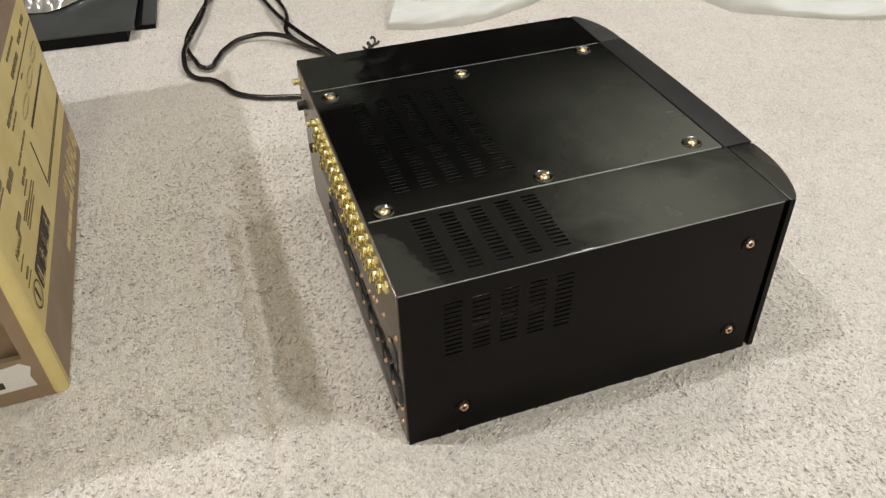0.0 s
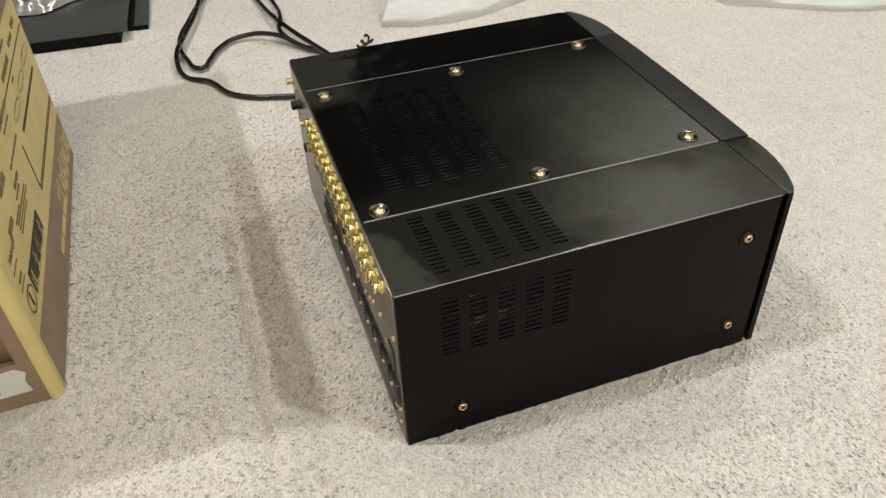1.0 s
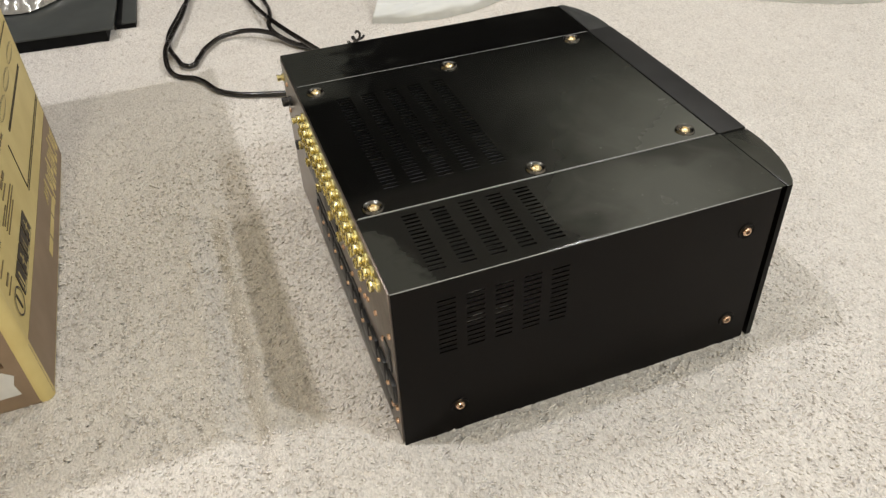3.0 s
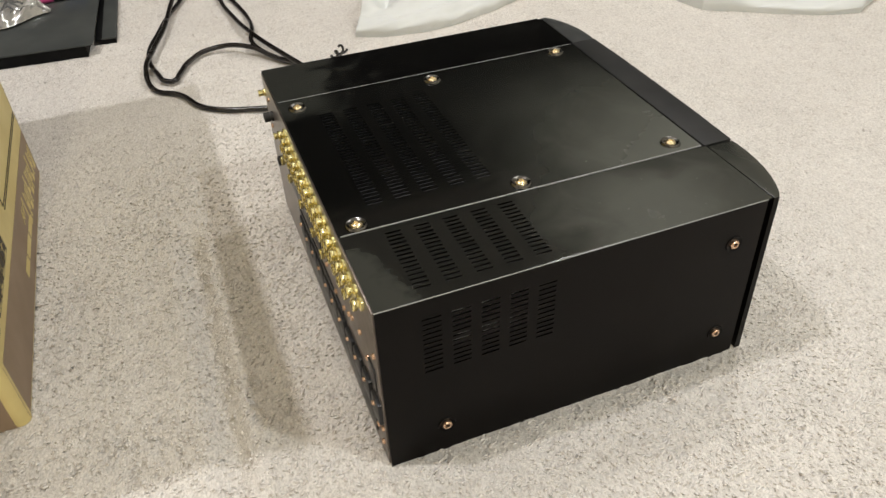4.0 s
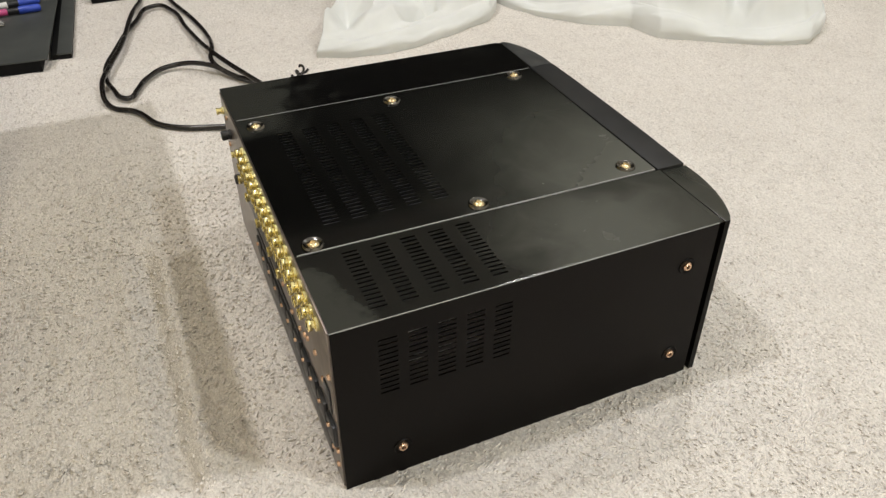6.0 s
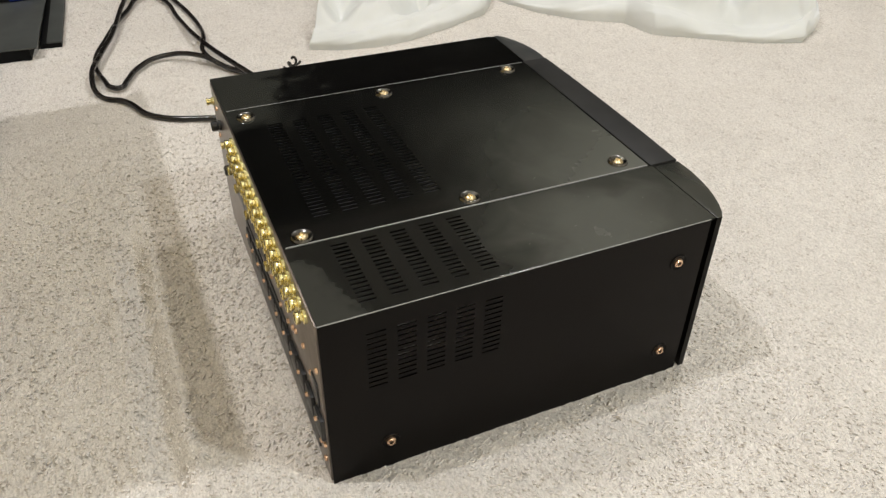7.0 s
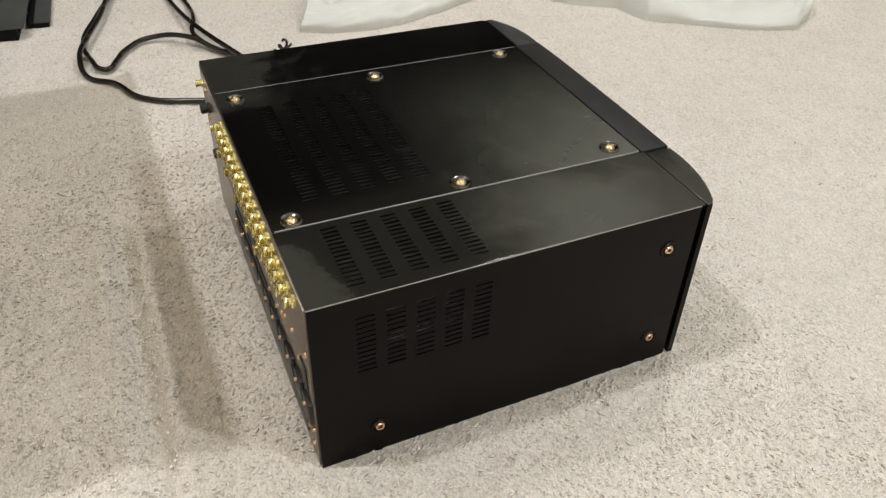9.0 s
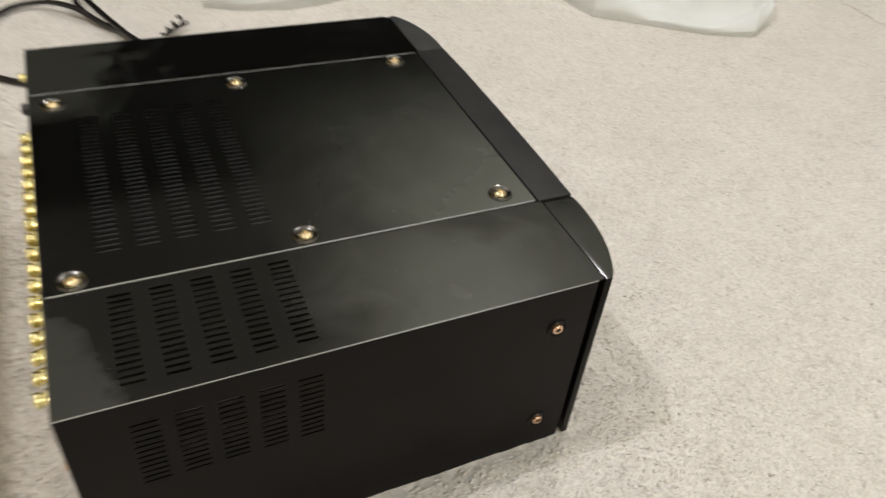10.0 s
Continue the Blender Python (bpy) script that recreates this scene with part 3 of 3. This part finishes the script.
part("fascia_panel", prism(bmesh.new(), mid, -0.004, H + 0.0012, 0.0010), FASCIAM, rec, "straight black middle of the fascia")

# rear plate with its sockets
part("rear_plate", boxed(-0.0012, 0.0065, 0.0035, W - 0.003, -0.003, H - 0.0025, bevel=0.0004), REARM, rec, "dark metal rear plate")


def rear(y, z):
    return pose(-0.0012, y, z, 0, -90, 0)


shell = [(0.0062, 0.0), (0.0062, 0.0022), (0.0054, 0.0028), (0.0036, 0.0029), (0.0036, 0.0046), (0.0046, 0.0048), (0.0049, 0.0053), (0.0049, 0.0078), (0.0043, 0.0084), (0.0035, 0.0082), (0.0034, 0.0055), (0.0, 0.0055)]
jackm = lathe(bmesh.new(), shell, Matrix(), 16)
for f in jackm.faces:  # the bore is lined with dark plastic
    c = f.calc_center_median()
    f.material_index = 1 if math.hypot(c.x, c.y) < 0.0036 and c.z > 0.0050 else 0
jack = part("phono_socket", jackm, [GOLD, BLACKP], rec, "gold-plated phono socket", at=rear(0.030, 0.164))
for i in range(1, 18):
    twin(jack, rec, rear(0.030 + 0.0162 * i, 0.164))
    if i > 1:
        twin(jack, rec, rear(0.030 + 0.0162 * i, 0.1485))
for y in (0.150, 0.185, 0.235, 0.285, 0.322):
    twin(jack, rec, rear(y, 0.124))
rsm = lathe(bmesh.new(), [(0.0027, 0.0), (0.0027, 0.0014), (0.0017, 0.0022), (0.0, 0.0022)], Matrix(), 12)
rs = part("rear_screw", rsm, COPPER, rec, "copper-coloured rear screw", at=rear(0.010, 0.125))
for y, z in ((0.052, 0.113), (0.034, 0.100), (0.078, 0.106), (0.030, 0.052), (0.008, 0.040), (0.012, 0.018), (0.09, 0.10), (0.11, 0.09), (0.022, 0.030), (0.06, 0.060), (0.14, 0.085), (0.17, 0.095), (0.41, 0.12), (0.40, 0.158)):
    twin(rs, rec, rear(y, z))
for y0, y1, z0, z1 in ((0.014, 0.031, 0.078, 0.105), (0.03, 0.3, 0.012, 0.045), (0.12, 0.3, 0.055, 0.078), (0.19, 0.33, 0.09, 0.11)):
    part("port_block", boxed(-0.0026, 0.0, y0, y1, z0, z1, bevel=0.0008), BLACKP, rec, "black plastic port block")
housing = part("port_housing", boxed(-0.0050, 0.003, 0.0, 0.021, 0.046, 0.071, bevel=0.0025), BLACKP, rec, "black plastic port housing", at=pose(0, 0.006, 0))
lug = lathe(bmesh.new(), [(0.0022, -0.002), (0.0022, 0.0012), (0.0016, 0.0020), (0.0008, 0.0018), (0.0, 0.0014)], Matrix(), 12)
lug = part("lug_screw", lug, COPPER, housing, "copper-coloured lug screw", at=pose(-0.0050, 0.0105, 0.0655, 0, -90, 0))
for i in range(1, 11):
    o = twin(housing, rec, pose(0, 0.006 + 0.0265 * i, 0.001 * (i % 3)))
    twin(lug, o, pose(-0.0050, 0.0105, 0.0655, 0, -90, 0))
knob = lathe(bmesh.new(), [(0.0058, 0.0), (0.0058, 0.0024), (0.0046, 0.0026), (0.0046, 0.0034), (0.0055, 0.0038), (0.0055, 0.0095), (0.0042, 0.0105), (0.0, 0.0105)], Matrix(), 14)
kn = part("terminal_knob", knob, BLACKP, rec, "black terminal knob", at=rear(0.391, 0.142))
twin(kn, rec, rear(0.332, 0.119))
post = lathe(bmesh.new(), [(0.0045, 0.0), (0.0045, 0.0024), (0.0034, 0.0028), (0.0034, 0.0060), (0.0040, 0.0063), (0.0040, 0.0082), (0.0, 0.0086)], Matrix(), 14)
po = part("terminal_post", post, GOLD, rec, "gold terminal post", at=rear(0.420, 0.158))
twin(po, rec, rear(0.345, 0.142))

# ---------------------------------------------------------------- power cord behind the receiver
cord = thing("power_cord", "black rubber power cord lying in loose loops on the carpet", "cord")
CZ = 0.0045
loop_a = [(0.22, 0.655), (0.10, 0.662), (0.02, 0.682), (-0.062, 0.72), (-0.097, 0.785), (-0.131, 0.816), (-0.139, 0.868), (-0.120, 0.96), (-0.097, 1.039), (-0.062, 1.208), (-0.040, 1.304), (-0.015, 1.385), (0.005, 1.37), (0.02, 1.278), (0.047, 1.15), (0.058, 1.059), (0.054, 0.973), (0.044, 0.905), (0.072, 0.855), (0.100, 0.815), (0.135, 0.73), (0.15, 0.64)]
tube("cord_loop", [(x, y, CZ + (0.010 if i in (6, 7, 8, 9, 16, 17) else 0)) for i, (x, y) in enumerate(loop_a)], 0.0042, CORD, cord)
loop_b = [(0.17, 0.64), (0.130, 0.735), (0.091, 0.815), (0.046, 0.963), (0.027, 1.104), (0.010, 1.225), (-0.012, 1.255), (-0.06, 1.176), (-0.107, 1.044), (-0.131, 0.945), (-0.122, 0.87), (-0.108, 0.833), (-0.100, 0.832), (-0.088, 0.855), (-0.068, 0.897), (-0.026, 0.934), (0.034, 0.894), (0.070, 0.852), (0.096, 0.815), (0.13, 0.74), (0.16, 0.64)]
tube("cord_loop", [(x, y, CZ + (0.012 if i in (3, 16, 2) else 0.003)) for i, (x, y) in enumerate(loop_b)], 0.0042, CORD, cord)
for phase in (0.0, math.pi):
    tie = []
    for q in range(19):
        k = q / 18
        turn, wide = phase + 9.0 * k, 0.0042 + 0.004 * k * k
        tie.append((0.152 + 0.030 * k + wide * math.cos(turn), 0.795 + 0.024 * k, 0.008 + 0.008 * k + wide * math.sin(turn)))
    tube("twist_tie", tie, 0.0021, CORD, cord, "twisted black wire tie")

# ---------------------------------------------------------------- carton
BX, BY0, BY1, BZ, BT = -0.296, 0.171, 0.637, 0.30, 0.006
BL = 0.50
carton = thing("carton", "open yellow kraft cardboard carton with brown printed bands", "carton", pose(BX, BY0, 0, 0, 0, 0.6))
BW = BY1 - BY0
part("side_wall", boxed(-BT, 0, 0.0095, BW - 0.0005, -0.001, BZ, bevel=0.002, seg=3), KRAFT, carton, "yellow kraft side with dark print")
bm = bmesh.new()  # the near end has an open hand hole
for x0, x1, z0, z1 in ((-BL, -0.150, -0.001, BZ), (-0.025, -0.0095, -0.001, BZ), (-0.150, -0.025, -0.001, 0.053), (-0.150, -0.025, 0.106, BZ)):
    box(bm, x0, x1, 0, BT, z0, z1)
part("end_wall", bm, BROWNP, carton, "brown printed end with a hand hole and a white label", smooth=False)
part("end_wall", boxed(-BL, -0.001, BW, BW + BT, -0.001, BZ, bevel=0.002), BROWNP, carton, "brown printed end")
part("side_wall", boxed(-BL - BT - 0.0005, -BL - 0.0005, 0, BW + BT, -0.001, BZ, bevel=0.002), KRAFT, carton, "yellow kraft side")
# four unseen flaps stand open, leaning outwards, sized to shape the carton's cast shadow
FL = 0.30
part("top_flap", boxed(-0.005, 0, -0.055, BW + 0.065, 0, FL, bevel=0.0015), KRAFT, carton, "unseen open kraft flap shaping the carton shadow", at=pose(0, 0, BZ, 0, 8.5, 0))
part("top_flap", boxed(0, 0.005, -0.055, BW + 0.065, 0, FL, bevel=0.0015), KRAFT, carton, "unseen open kraft flap shaping the carton shadow", at=pose(-BL - BT, 0, BZ, 0, -8.5, 0))
part("top_flap", boxed(-BL - 0.012, 0.012, 0, 0.005, 0, FL, bevel=0.0015), KRAFT, carton, "unseen open kraft flap shaping the carton shadow", at=pose(0, 0, BZ, 8.5, 0, 0))
part("top_flap", boxed(-BL - 0.012, 0.012, -0.005, 0, 0, FL, bevel=0.0015), KRAFT, carton, "unseen open kraft flap shaping the carton shadow", at=pose(0, BW + BT, BZ, -8.5, 0, 0))
part("bottom", boxed(-BL, -BT, BT, BW, 0.0, 0.005), KRAFT, carton, "kraft bottom")
# Sheet added behind the hand hole to block the bright inside.
part("hole_backing", boxed(-BL + 0.010, -0.012, 0.014, 0.018, 0.006, BZ - 0.01), BROWNP, carton, "brown sheet added behind the hand hole to keep it dark")
# rounded, paper-taped corner
part("corner_fold", lathe(bmesh.new(), [(0.0, -0.001), (0.0091, -0.001), (0.0096, 0.003), (0.0096, BZ - 0.002), (0.0, BZ)], pose(-0.0087, 0.0089, 0), 24), KRAFT, carton, "rounded yellow corner")
for y0, y1, z0, z1 in ((0.006, BW - 0.003, 0.003, 0.068), (0.006, BW - 0.003, 0.236, BZ - 0.003)):
    part("printed_band", boxed(-0.001, 0.0006, y0, y1, z0, z1), BROWNP, carton, "brown printed band")


INKL, nt, b = material("pale_brown_ink", (0.15, 0.11, 0.05), 0.6)
vary(nt, b, 300, (0.11, 0.08, 0.035), (0.26, 0.19, 0.08))


def ink(y0, y1, z0, z1, mat=None, name="print_bar"):
    """A printed bar on the side, by its place along the carton and its height."""
    part(name, boxed(0.0002, 0.0009, y0 - BY0, y1 - BY0, z0, z1), mat or INK, carton, smooth=False)


def ring(yc, zc, ry, rz, w):
    bm = bmesh.new()
    n = 36
    a = [bm.verts.new((0.0009, yc - BY0 + ry * math.cos(k * 2 * math.pi / n), zc + rz * math.sin(k * 2 * math.pi / n))) for k in range(n)]
    c = [bm.verts.new((0.0009, yc - BY0 + (ry - w) * math.cos(k * 2 * math.pi / n), zc + (rz - w) * math.sin(k * 2 * math.pi / n))) for k in range(n)]
    for k in range(n):
        j = (k + 1) % n
        bm.faces.new((a[k], a[j], c[j], c[k]))
    part("print_ring", bm, INK, carton, smooth=False)


def words(text, y, z, size, mat, shear=0.0):
    """Lettering in the built-in font, reading along the carton's side."""
    cu = bpy.data.curves.new("lettering", "FONT")
    cu.body, cu.size, cu.extrude, cu.shear = text, size, 0.0002, shear
    tmp = bpy.data.objects.new("lettering", cu)
    me = bpy.data.meshes.new_from_object(tmp)
    bpy.data.objects.remove(tmp)
    me.materials.append(mat)
    o = new("lettering", me)
    o.parent = carton
    o.matrix_basis = Matrix(((0, 0, 1, 0.0010), (1, 0, 0, y - BY0), (0, 1, 0, z), (0, 0, 0, 1)))


for i in range(4):  # handling pictograms
    y0 = 0.232 + 0.0285 * i
    ink(y0, y0 + 0.0255, 0.081, 0.105)
    if i % 2 == 0:
        ink(y0 + 0.010, y0 + 0.013, 0.085, 0.101, KRAFT)
        ink(y0 + 0.004, y0 + 0.006, 0.085, 0.098, KRAFT)
    else:
        ink(y0 + 0.006, y0 + 0.019, 0.092, 0.094, KRAFT)
        ink(y0 + 0.011, y0 + 0.014, 0.084, 0.101, KRAFT)
    part("print_bar", boxed(0.0006, 0.0011, y0 + 0.004 - BY0, y0 + 0.021 - BY0, 0.0825, 0.0838), KRAFT, carton, smooth=False)
ring(0.2105, 0.0925, 0.0165, 0.0125, 0.0019)
ink(0.2085, 0.2115, 0.085, 0.100)
for yc, zc in ((0.579, 0.1775), (0.510, 0.175), (0.4415, 0.1725)):
    ring(yc, zc, 0.030, 0.0064, 0.0009)
    ring(yc, zc, 0.026, 0.0046, 0.0005)
for y0, y1, z0, z1 in ((0.40, 0.625, 0.1985, 0.1995), (0.43, 0.60, 0.1525, 0.1535), (0.43, 0.60, 0.150, 0.1508), (0.40, 0.63, 0.0925, 0.0932), (0.40, 0.63, 0.0965, 0.0972), (0.4, 0.401, 0.0972, 0.150), (0.47, 0.485, 0.191, 0.192)):
    ink(y0, y1, z0, z1)
# lines of small print that cannot be read
for y0, y1, z, hgt in ((0.345, 0.41, 0.199, 0.010), (0.355, 0.40, 0.189, 0.004), (0.435, 0.50, 0.210, 0.012), (0.44, 0.51, 0.226, 0.006), (0.52, 0.56, 0.213, 0.010), (0.57, 0.60, 0.216, 0.012),
                       (0.325, 0.40, 0.166, 0.005), (0.31, 0.345, 0.153, 0.008), (0.30, 0.33, 0.146, 0.003), (0.265, 0.30, 0.14, 0.0025), (0.27, 0.345, 0.136, 0.0025), (0.27, 0.35, 0.131, 0.0025), (0.27, 0.33, 0.126, 0.0025),
                       (0.26, 0.30, 0.178, 0.016), (0.235, 0.262, 0.150, 0.013), (0.232, 0.24, 0.146, 0.002), (0.195, 0.222, 0.113, 0.0015), (0.195, 0.222, 0.132, 0.0015), (0.20, 0.218, 0.120, 0.005),
                       (0.20, 0.255, 0.195, 0.016), (0.21, 0.25, 0.187, 0.003)):
    n = max(1, int((y1 - y0) / 0.014)) if hgt > 0.0035 else 1
    for q in range(n):
        a = y0 + (y1 - y0) * q / n
        ink(a, a + (y1 - y0) / n - (0.004 if n > 1 else 0), z - hgt * 0.25, z + hgt * 0.25, INKL)
words("Network", 0.198, 0.141, 0.0105, INKL, 0.2)
words("AV", 0.447, 0.040, 0.020, KRAFT, 0.35)
for y0, y1, z0, z1 in ((0.37, 0.40, 0.020, 0.030), (0.405, 0.445, 0.020, 0.030), (0.45, 0.485, 0.020, 0.030)):
    ink(y0, y1, z0, z1, KRAFT)
for i in range(9):  # tall slanting marks of a name, as plain bars
    y0 = 0.480 + 0.0170 * i
    ink(y0, y0 + 0.0042, 0.018, 0.056 - 0.004 * (i % 3), KRAFT)
    ink(y0 + 0.0042, y0 + 0.0115, 0.018 + 0.010 * (i % 2), 0.026 + 0.010 * (i % 2), KRAFT)
    if i % 3:
        ink(y0 + 0.0085, y0 + 0.0118, 0.024, 0.050 - 0.003 * (i % 2), KRAFT)
# white label and a strip of shiny tape on the end
torn = [(-0.14, 0.014), (-0.023, 0.017), (-0.025, 0.030), (-0.021, 0.041), (-0.029, 0.048), (-0.044, 0.046), (-0.060, 0.050), (-0.080, 0.047), (-0.14, 0.051)]
bm = bmesh.new()
lo, hi = [[bm.verts.new((x, y, z)) for x, z in torn] for y in (-0.0008, 0.0004)]
bm.faces.new(lo), bm.faces.new(hi[::-1])
for i in range(len(torn)):
    bm.faces.new((lo[i - 1], hi[i - 1], hi[i], lo[i]))
bmesh.ops.recalc_face_normals(bm, faces=bm.faces)
part("label", bm, PAPER, carton, "white shipping label with a torn edge", smooth=False)
for i in range(4):
    part("label_print", boxed(-0.13 + 0.022 * i, -0.115 + 0.022 * i, -0.0013, -0.0002, 0.022, 0.030), INK, carton, smooth=False)


# ---------------------------------------------------------------- boards, film and pens behind
def board(name, x0, x1, y0, y1, z0, z1, label, turn=0.0, inset=0.002):
    """A thin panel: its dark grey top sheet overhangs a black body; turned about its front corner at x1, y0."""
    t = thing(name, label, "board", pose(x1, y0, 0, 0, 0, turn))
    part("top_sheet", boxed(x0 - x1, 0, 0, y1 - y0, z1 - 0.003, z1, bevel=0.001), BOARD, t, "dark grey top sheet")
    part("edge_body", boxed(x0 - x1 + 0.002, -inset, 0.002, y1 - y0 - 0.002, z0, z1 - 0.003), EDGE, t)
    return t


board("flat_panel", -0.74, -0.217, 1.012, 1.60, -0.001, 0.022, "dark grey flat panel lying on the carpet", -4.2, 0.013)
strip = board("flat_panel", -0.204, -0.179, 1.056, 1.60, -0.001, 0.011, "narrow dark grey panel strip beside a larger panel", -3.0)
# black filler strip in the gap towards the larger panel
part("edge_body", boxed(-0.037, -0.0225, 0.004, 0.53, -0.001, 0.0075), EDGE, strip)
board("flat_panel", -0.135, -0.055, 1.34, 1.52, -0.001, 0.020, "small black panel lying near the cord")


def crumple(name, x0, x1, y0, y1, z0, height, mat, label, category, seed):
    xs, ys = np.meshgrid(np.linspace(0, 1, 46), np.linspace(0, 1, 46))
    X, Y = x0 + (x1 - x0) * xs, y0 + (y1 - y0) * ys
    mid = (y0 + y1) / 2
    Y = mid + (Y - mid) * (1 - 0.85 * smooth(0.45, 1.0, xs)) - 0.03 * xs
    edge = smooth(0, 0.25, np.minimum(np.minimum(xs, 1 - xs), np.minimum(ys, 1 - ys)) + 0.05)
    f = 0.35 + 0.7 * facet(xs * 9 + ys * 3, ys * 8, seed) + 0.4 * facet(xs * 19, ys * 17 + xs * 4, seed + 2)
    Z = z0 + 0.001 + height * edge * f
    bm = bmesh.new()
    vs = [[bm.verts.new((X[i, j], Y[i, j], Z[i, j])) for j in range(46)] for i in range(46)]
    for i in range(45):
        for j in range(45):
            bm.faces.new((vs[i][j], vs[i][j + 1], vs[i + 1][j + 1], vs[i + 1][j]))
    return tagged(part(name, bm, mat), label, category)


crumple("plastic_bag", -0.44, -0.288, 1.16, 1.32, 0.022, 0.024, CLEAR, "crumpled silvery plastic bag lying on the dark panel", "bag", 31)


def pen(x, y, z, turn, body, cap, label):
    t = thing("marker_pen", label, "pen", pose(x, y, z, 0, 0, turn), group="marker pens on the panel")
    part("barrel", lathe(bmesh.new(), [(0.0, 0.0), (0.0055, 0.0), (0.0065, 0.002), (0.0065, 0.080), (0.0, 0.080)], pose(0, 0, 0, 0, 90), 16), body, t)
    part("grip", lathe(bmesh.new(), [(0.0, 0.080), (0.0062, 0.080), (0.0058, 0.090), (0.0062, 0.100), (0.0, 0.100)], pose(0, 0, 0, 0, 90), 16), BLACKP, t, "black ribbed grip")
    part("cap", lathe(bmesh.new(), [(0.0072, 0.100), (0.0076, 0.102), (0.0072, 0.135), (0.005, 0.139), (0.0, 0.139)], pose(0, 0, 0, 0, 90), 16), cap, t, "coloured cap")


pen(-0.362, 1.252, 0.0295, 6, PINK, BLUE, "pink marker pen with a blue cap on the dark panel")
pen(-0.362, 1.285, 0.0295, 12, PAPER, BLUE, "white marker pen with a blue cap on the dark panel")


# ---------------------------------------------------------------- white foam wrap
def wrap(name, front, back, ridge, lift, label, seed):
    """A crumpled foam sheet: it bulges up from its hem on the carpet to a creased ridge, and lies back from there in sharp folds."""
    nu, nv = 200, 130
    f = np.array(front)
    d = np.concatenate([[0], np.cumsum(np.hypot(*np.diff(f, axis=0).T))])
    s = np.linspace(0, d[-1], nu)
    fx, fy = np.interp(s, d, f[:, 0]), np.interp(s, d, f[:, 1])
    fy += 0.005 * lattice(s * 14, s * 0, seed + 7) + 0.0012 * lattice(s * 40, s * 0, seed + 8)
    g = np.array(back)
    e = np.linspace(0, 1, len(g))
    bx, by = np.interp(s / d[-1], e, g[:, 0]), np.interp(s / d[-1], e, g[:, 1])
    side = smooth(0, 0.08, s / d[-1]) * smooth(0, 0.08, 1 - s / d[-1])
    crest = ridge * (0.35 + 1.0 * facet(s * 7.5, s * 0 + 0.3, seed + 3)) * (0.55 + 0.45 * side)
    rows = []
    for j in range(nv):
        w = j / (nv - 1)
        wall, v = min(w / 0.22, 1.0), max(w - 0.22, 0.0) / 0.78
        v = v ** 1.5
        # the hem tucks under, the wall of the fold bulges forward, the top runs back
        tuck = 0.008 * (1 - math.sin(math.pi * min(wall * 0.75 + 0.05, 0.5))) * (wall < 1)
        run = 0.055 * smooth(0.15, 1.0, wall) + v
        px, py = fx + (bx - fx) * run, fy + tuck + (by - fy) * run
        qx, qy = px + 0.014 * lattice(px * 12, py * 12, seed), py + 0.014 * lattice(px * 12, py * 12, seed + 5)
        fold = 1.1 * (facet(qx * 9 + qy * 5, qy * 6 - qx * 4, seed) - 0.5) + 0.7 * (facet(qx * 22 - qy * 9, qy * 16 + qx * 5, seed + 1) - 0.5)
        rise = crest * math.sin(wall * math.pi / 2) + lift * (1 - (1 - min(v / 0.7, 1.0)) ** 1.6) * (0.3 + 0.7 * side)
        z = 0.0015 + rise + 0.085 * fold * smooth(0.0, 0.06, v) * (0.4 + 0.6 * side) + 0.010 * (facet(s * 26, s * 0 + 4 * wall, seed + 2) - 0.4) * math.sin(wall * math.pi) * (v == 0)
        rows.append([(px[i], py[i], max(z[i], 0.0012) if j else -0.005) for i in range(nu)])
    t = thing(name, label, "foam wrap", group="white foam wraps")
    for piece, r0, r1 in (("hem", 0, 30), ("sheet", 29, nv)):
        bm = bmesh.new()
        vs = [[bm.verts.new(p) for p in row] for row in rows[r0:r1]]
        for j in range(len(vs) - 1):
            for i in range(nu - 1):
                bm.faces.new((vs[j][i], vs[j][i + 1], vs[j + 1][i + 1], vs[j + 1][i]))
        part(piece, bm, FOAM, t)
    return t


wrap("foam_wrap", [(0.30, 0.985), (0.262, 0.94), (0.223, 0.885), (0.28, 0.866), (0.339, 0.854), (0.402, 0.86), (0.50, 0.893), (0.593, 0.931), (0.624, 0.969), (0.66, 1.05)],
     [(0.54, 1.35), (0.56, 1.45), (0.6, 1.5), (0.75, 1.4)], 0.030, 0.14, "crumpled white foam wrap lying on the carpet", 41)
wrap("foam_wrap", [(0.64, 1.06), (0.655, 0.99), (0.693, 0.915), (0.754, 0.844), (0.831, 0.793), (0.847, 0.724), (0.92, 0.675), (1.017, 0.613), (1.094, 0.594), (1.16, 0.63), (1.22, 0.70)],
     [(0.8, 1.5), (1.0, 1.45), (1.25, 1.35), (1.45, 1.1)], 0.036, 0.20, "large crumpled white foam wrap spread on the carpet", 51)
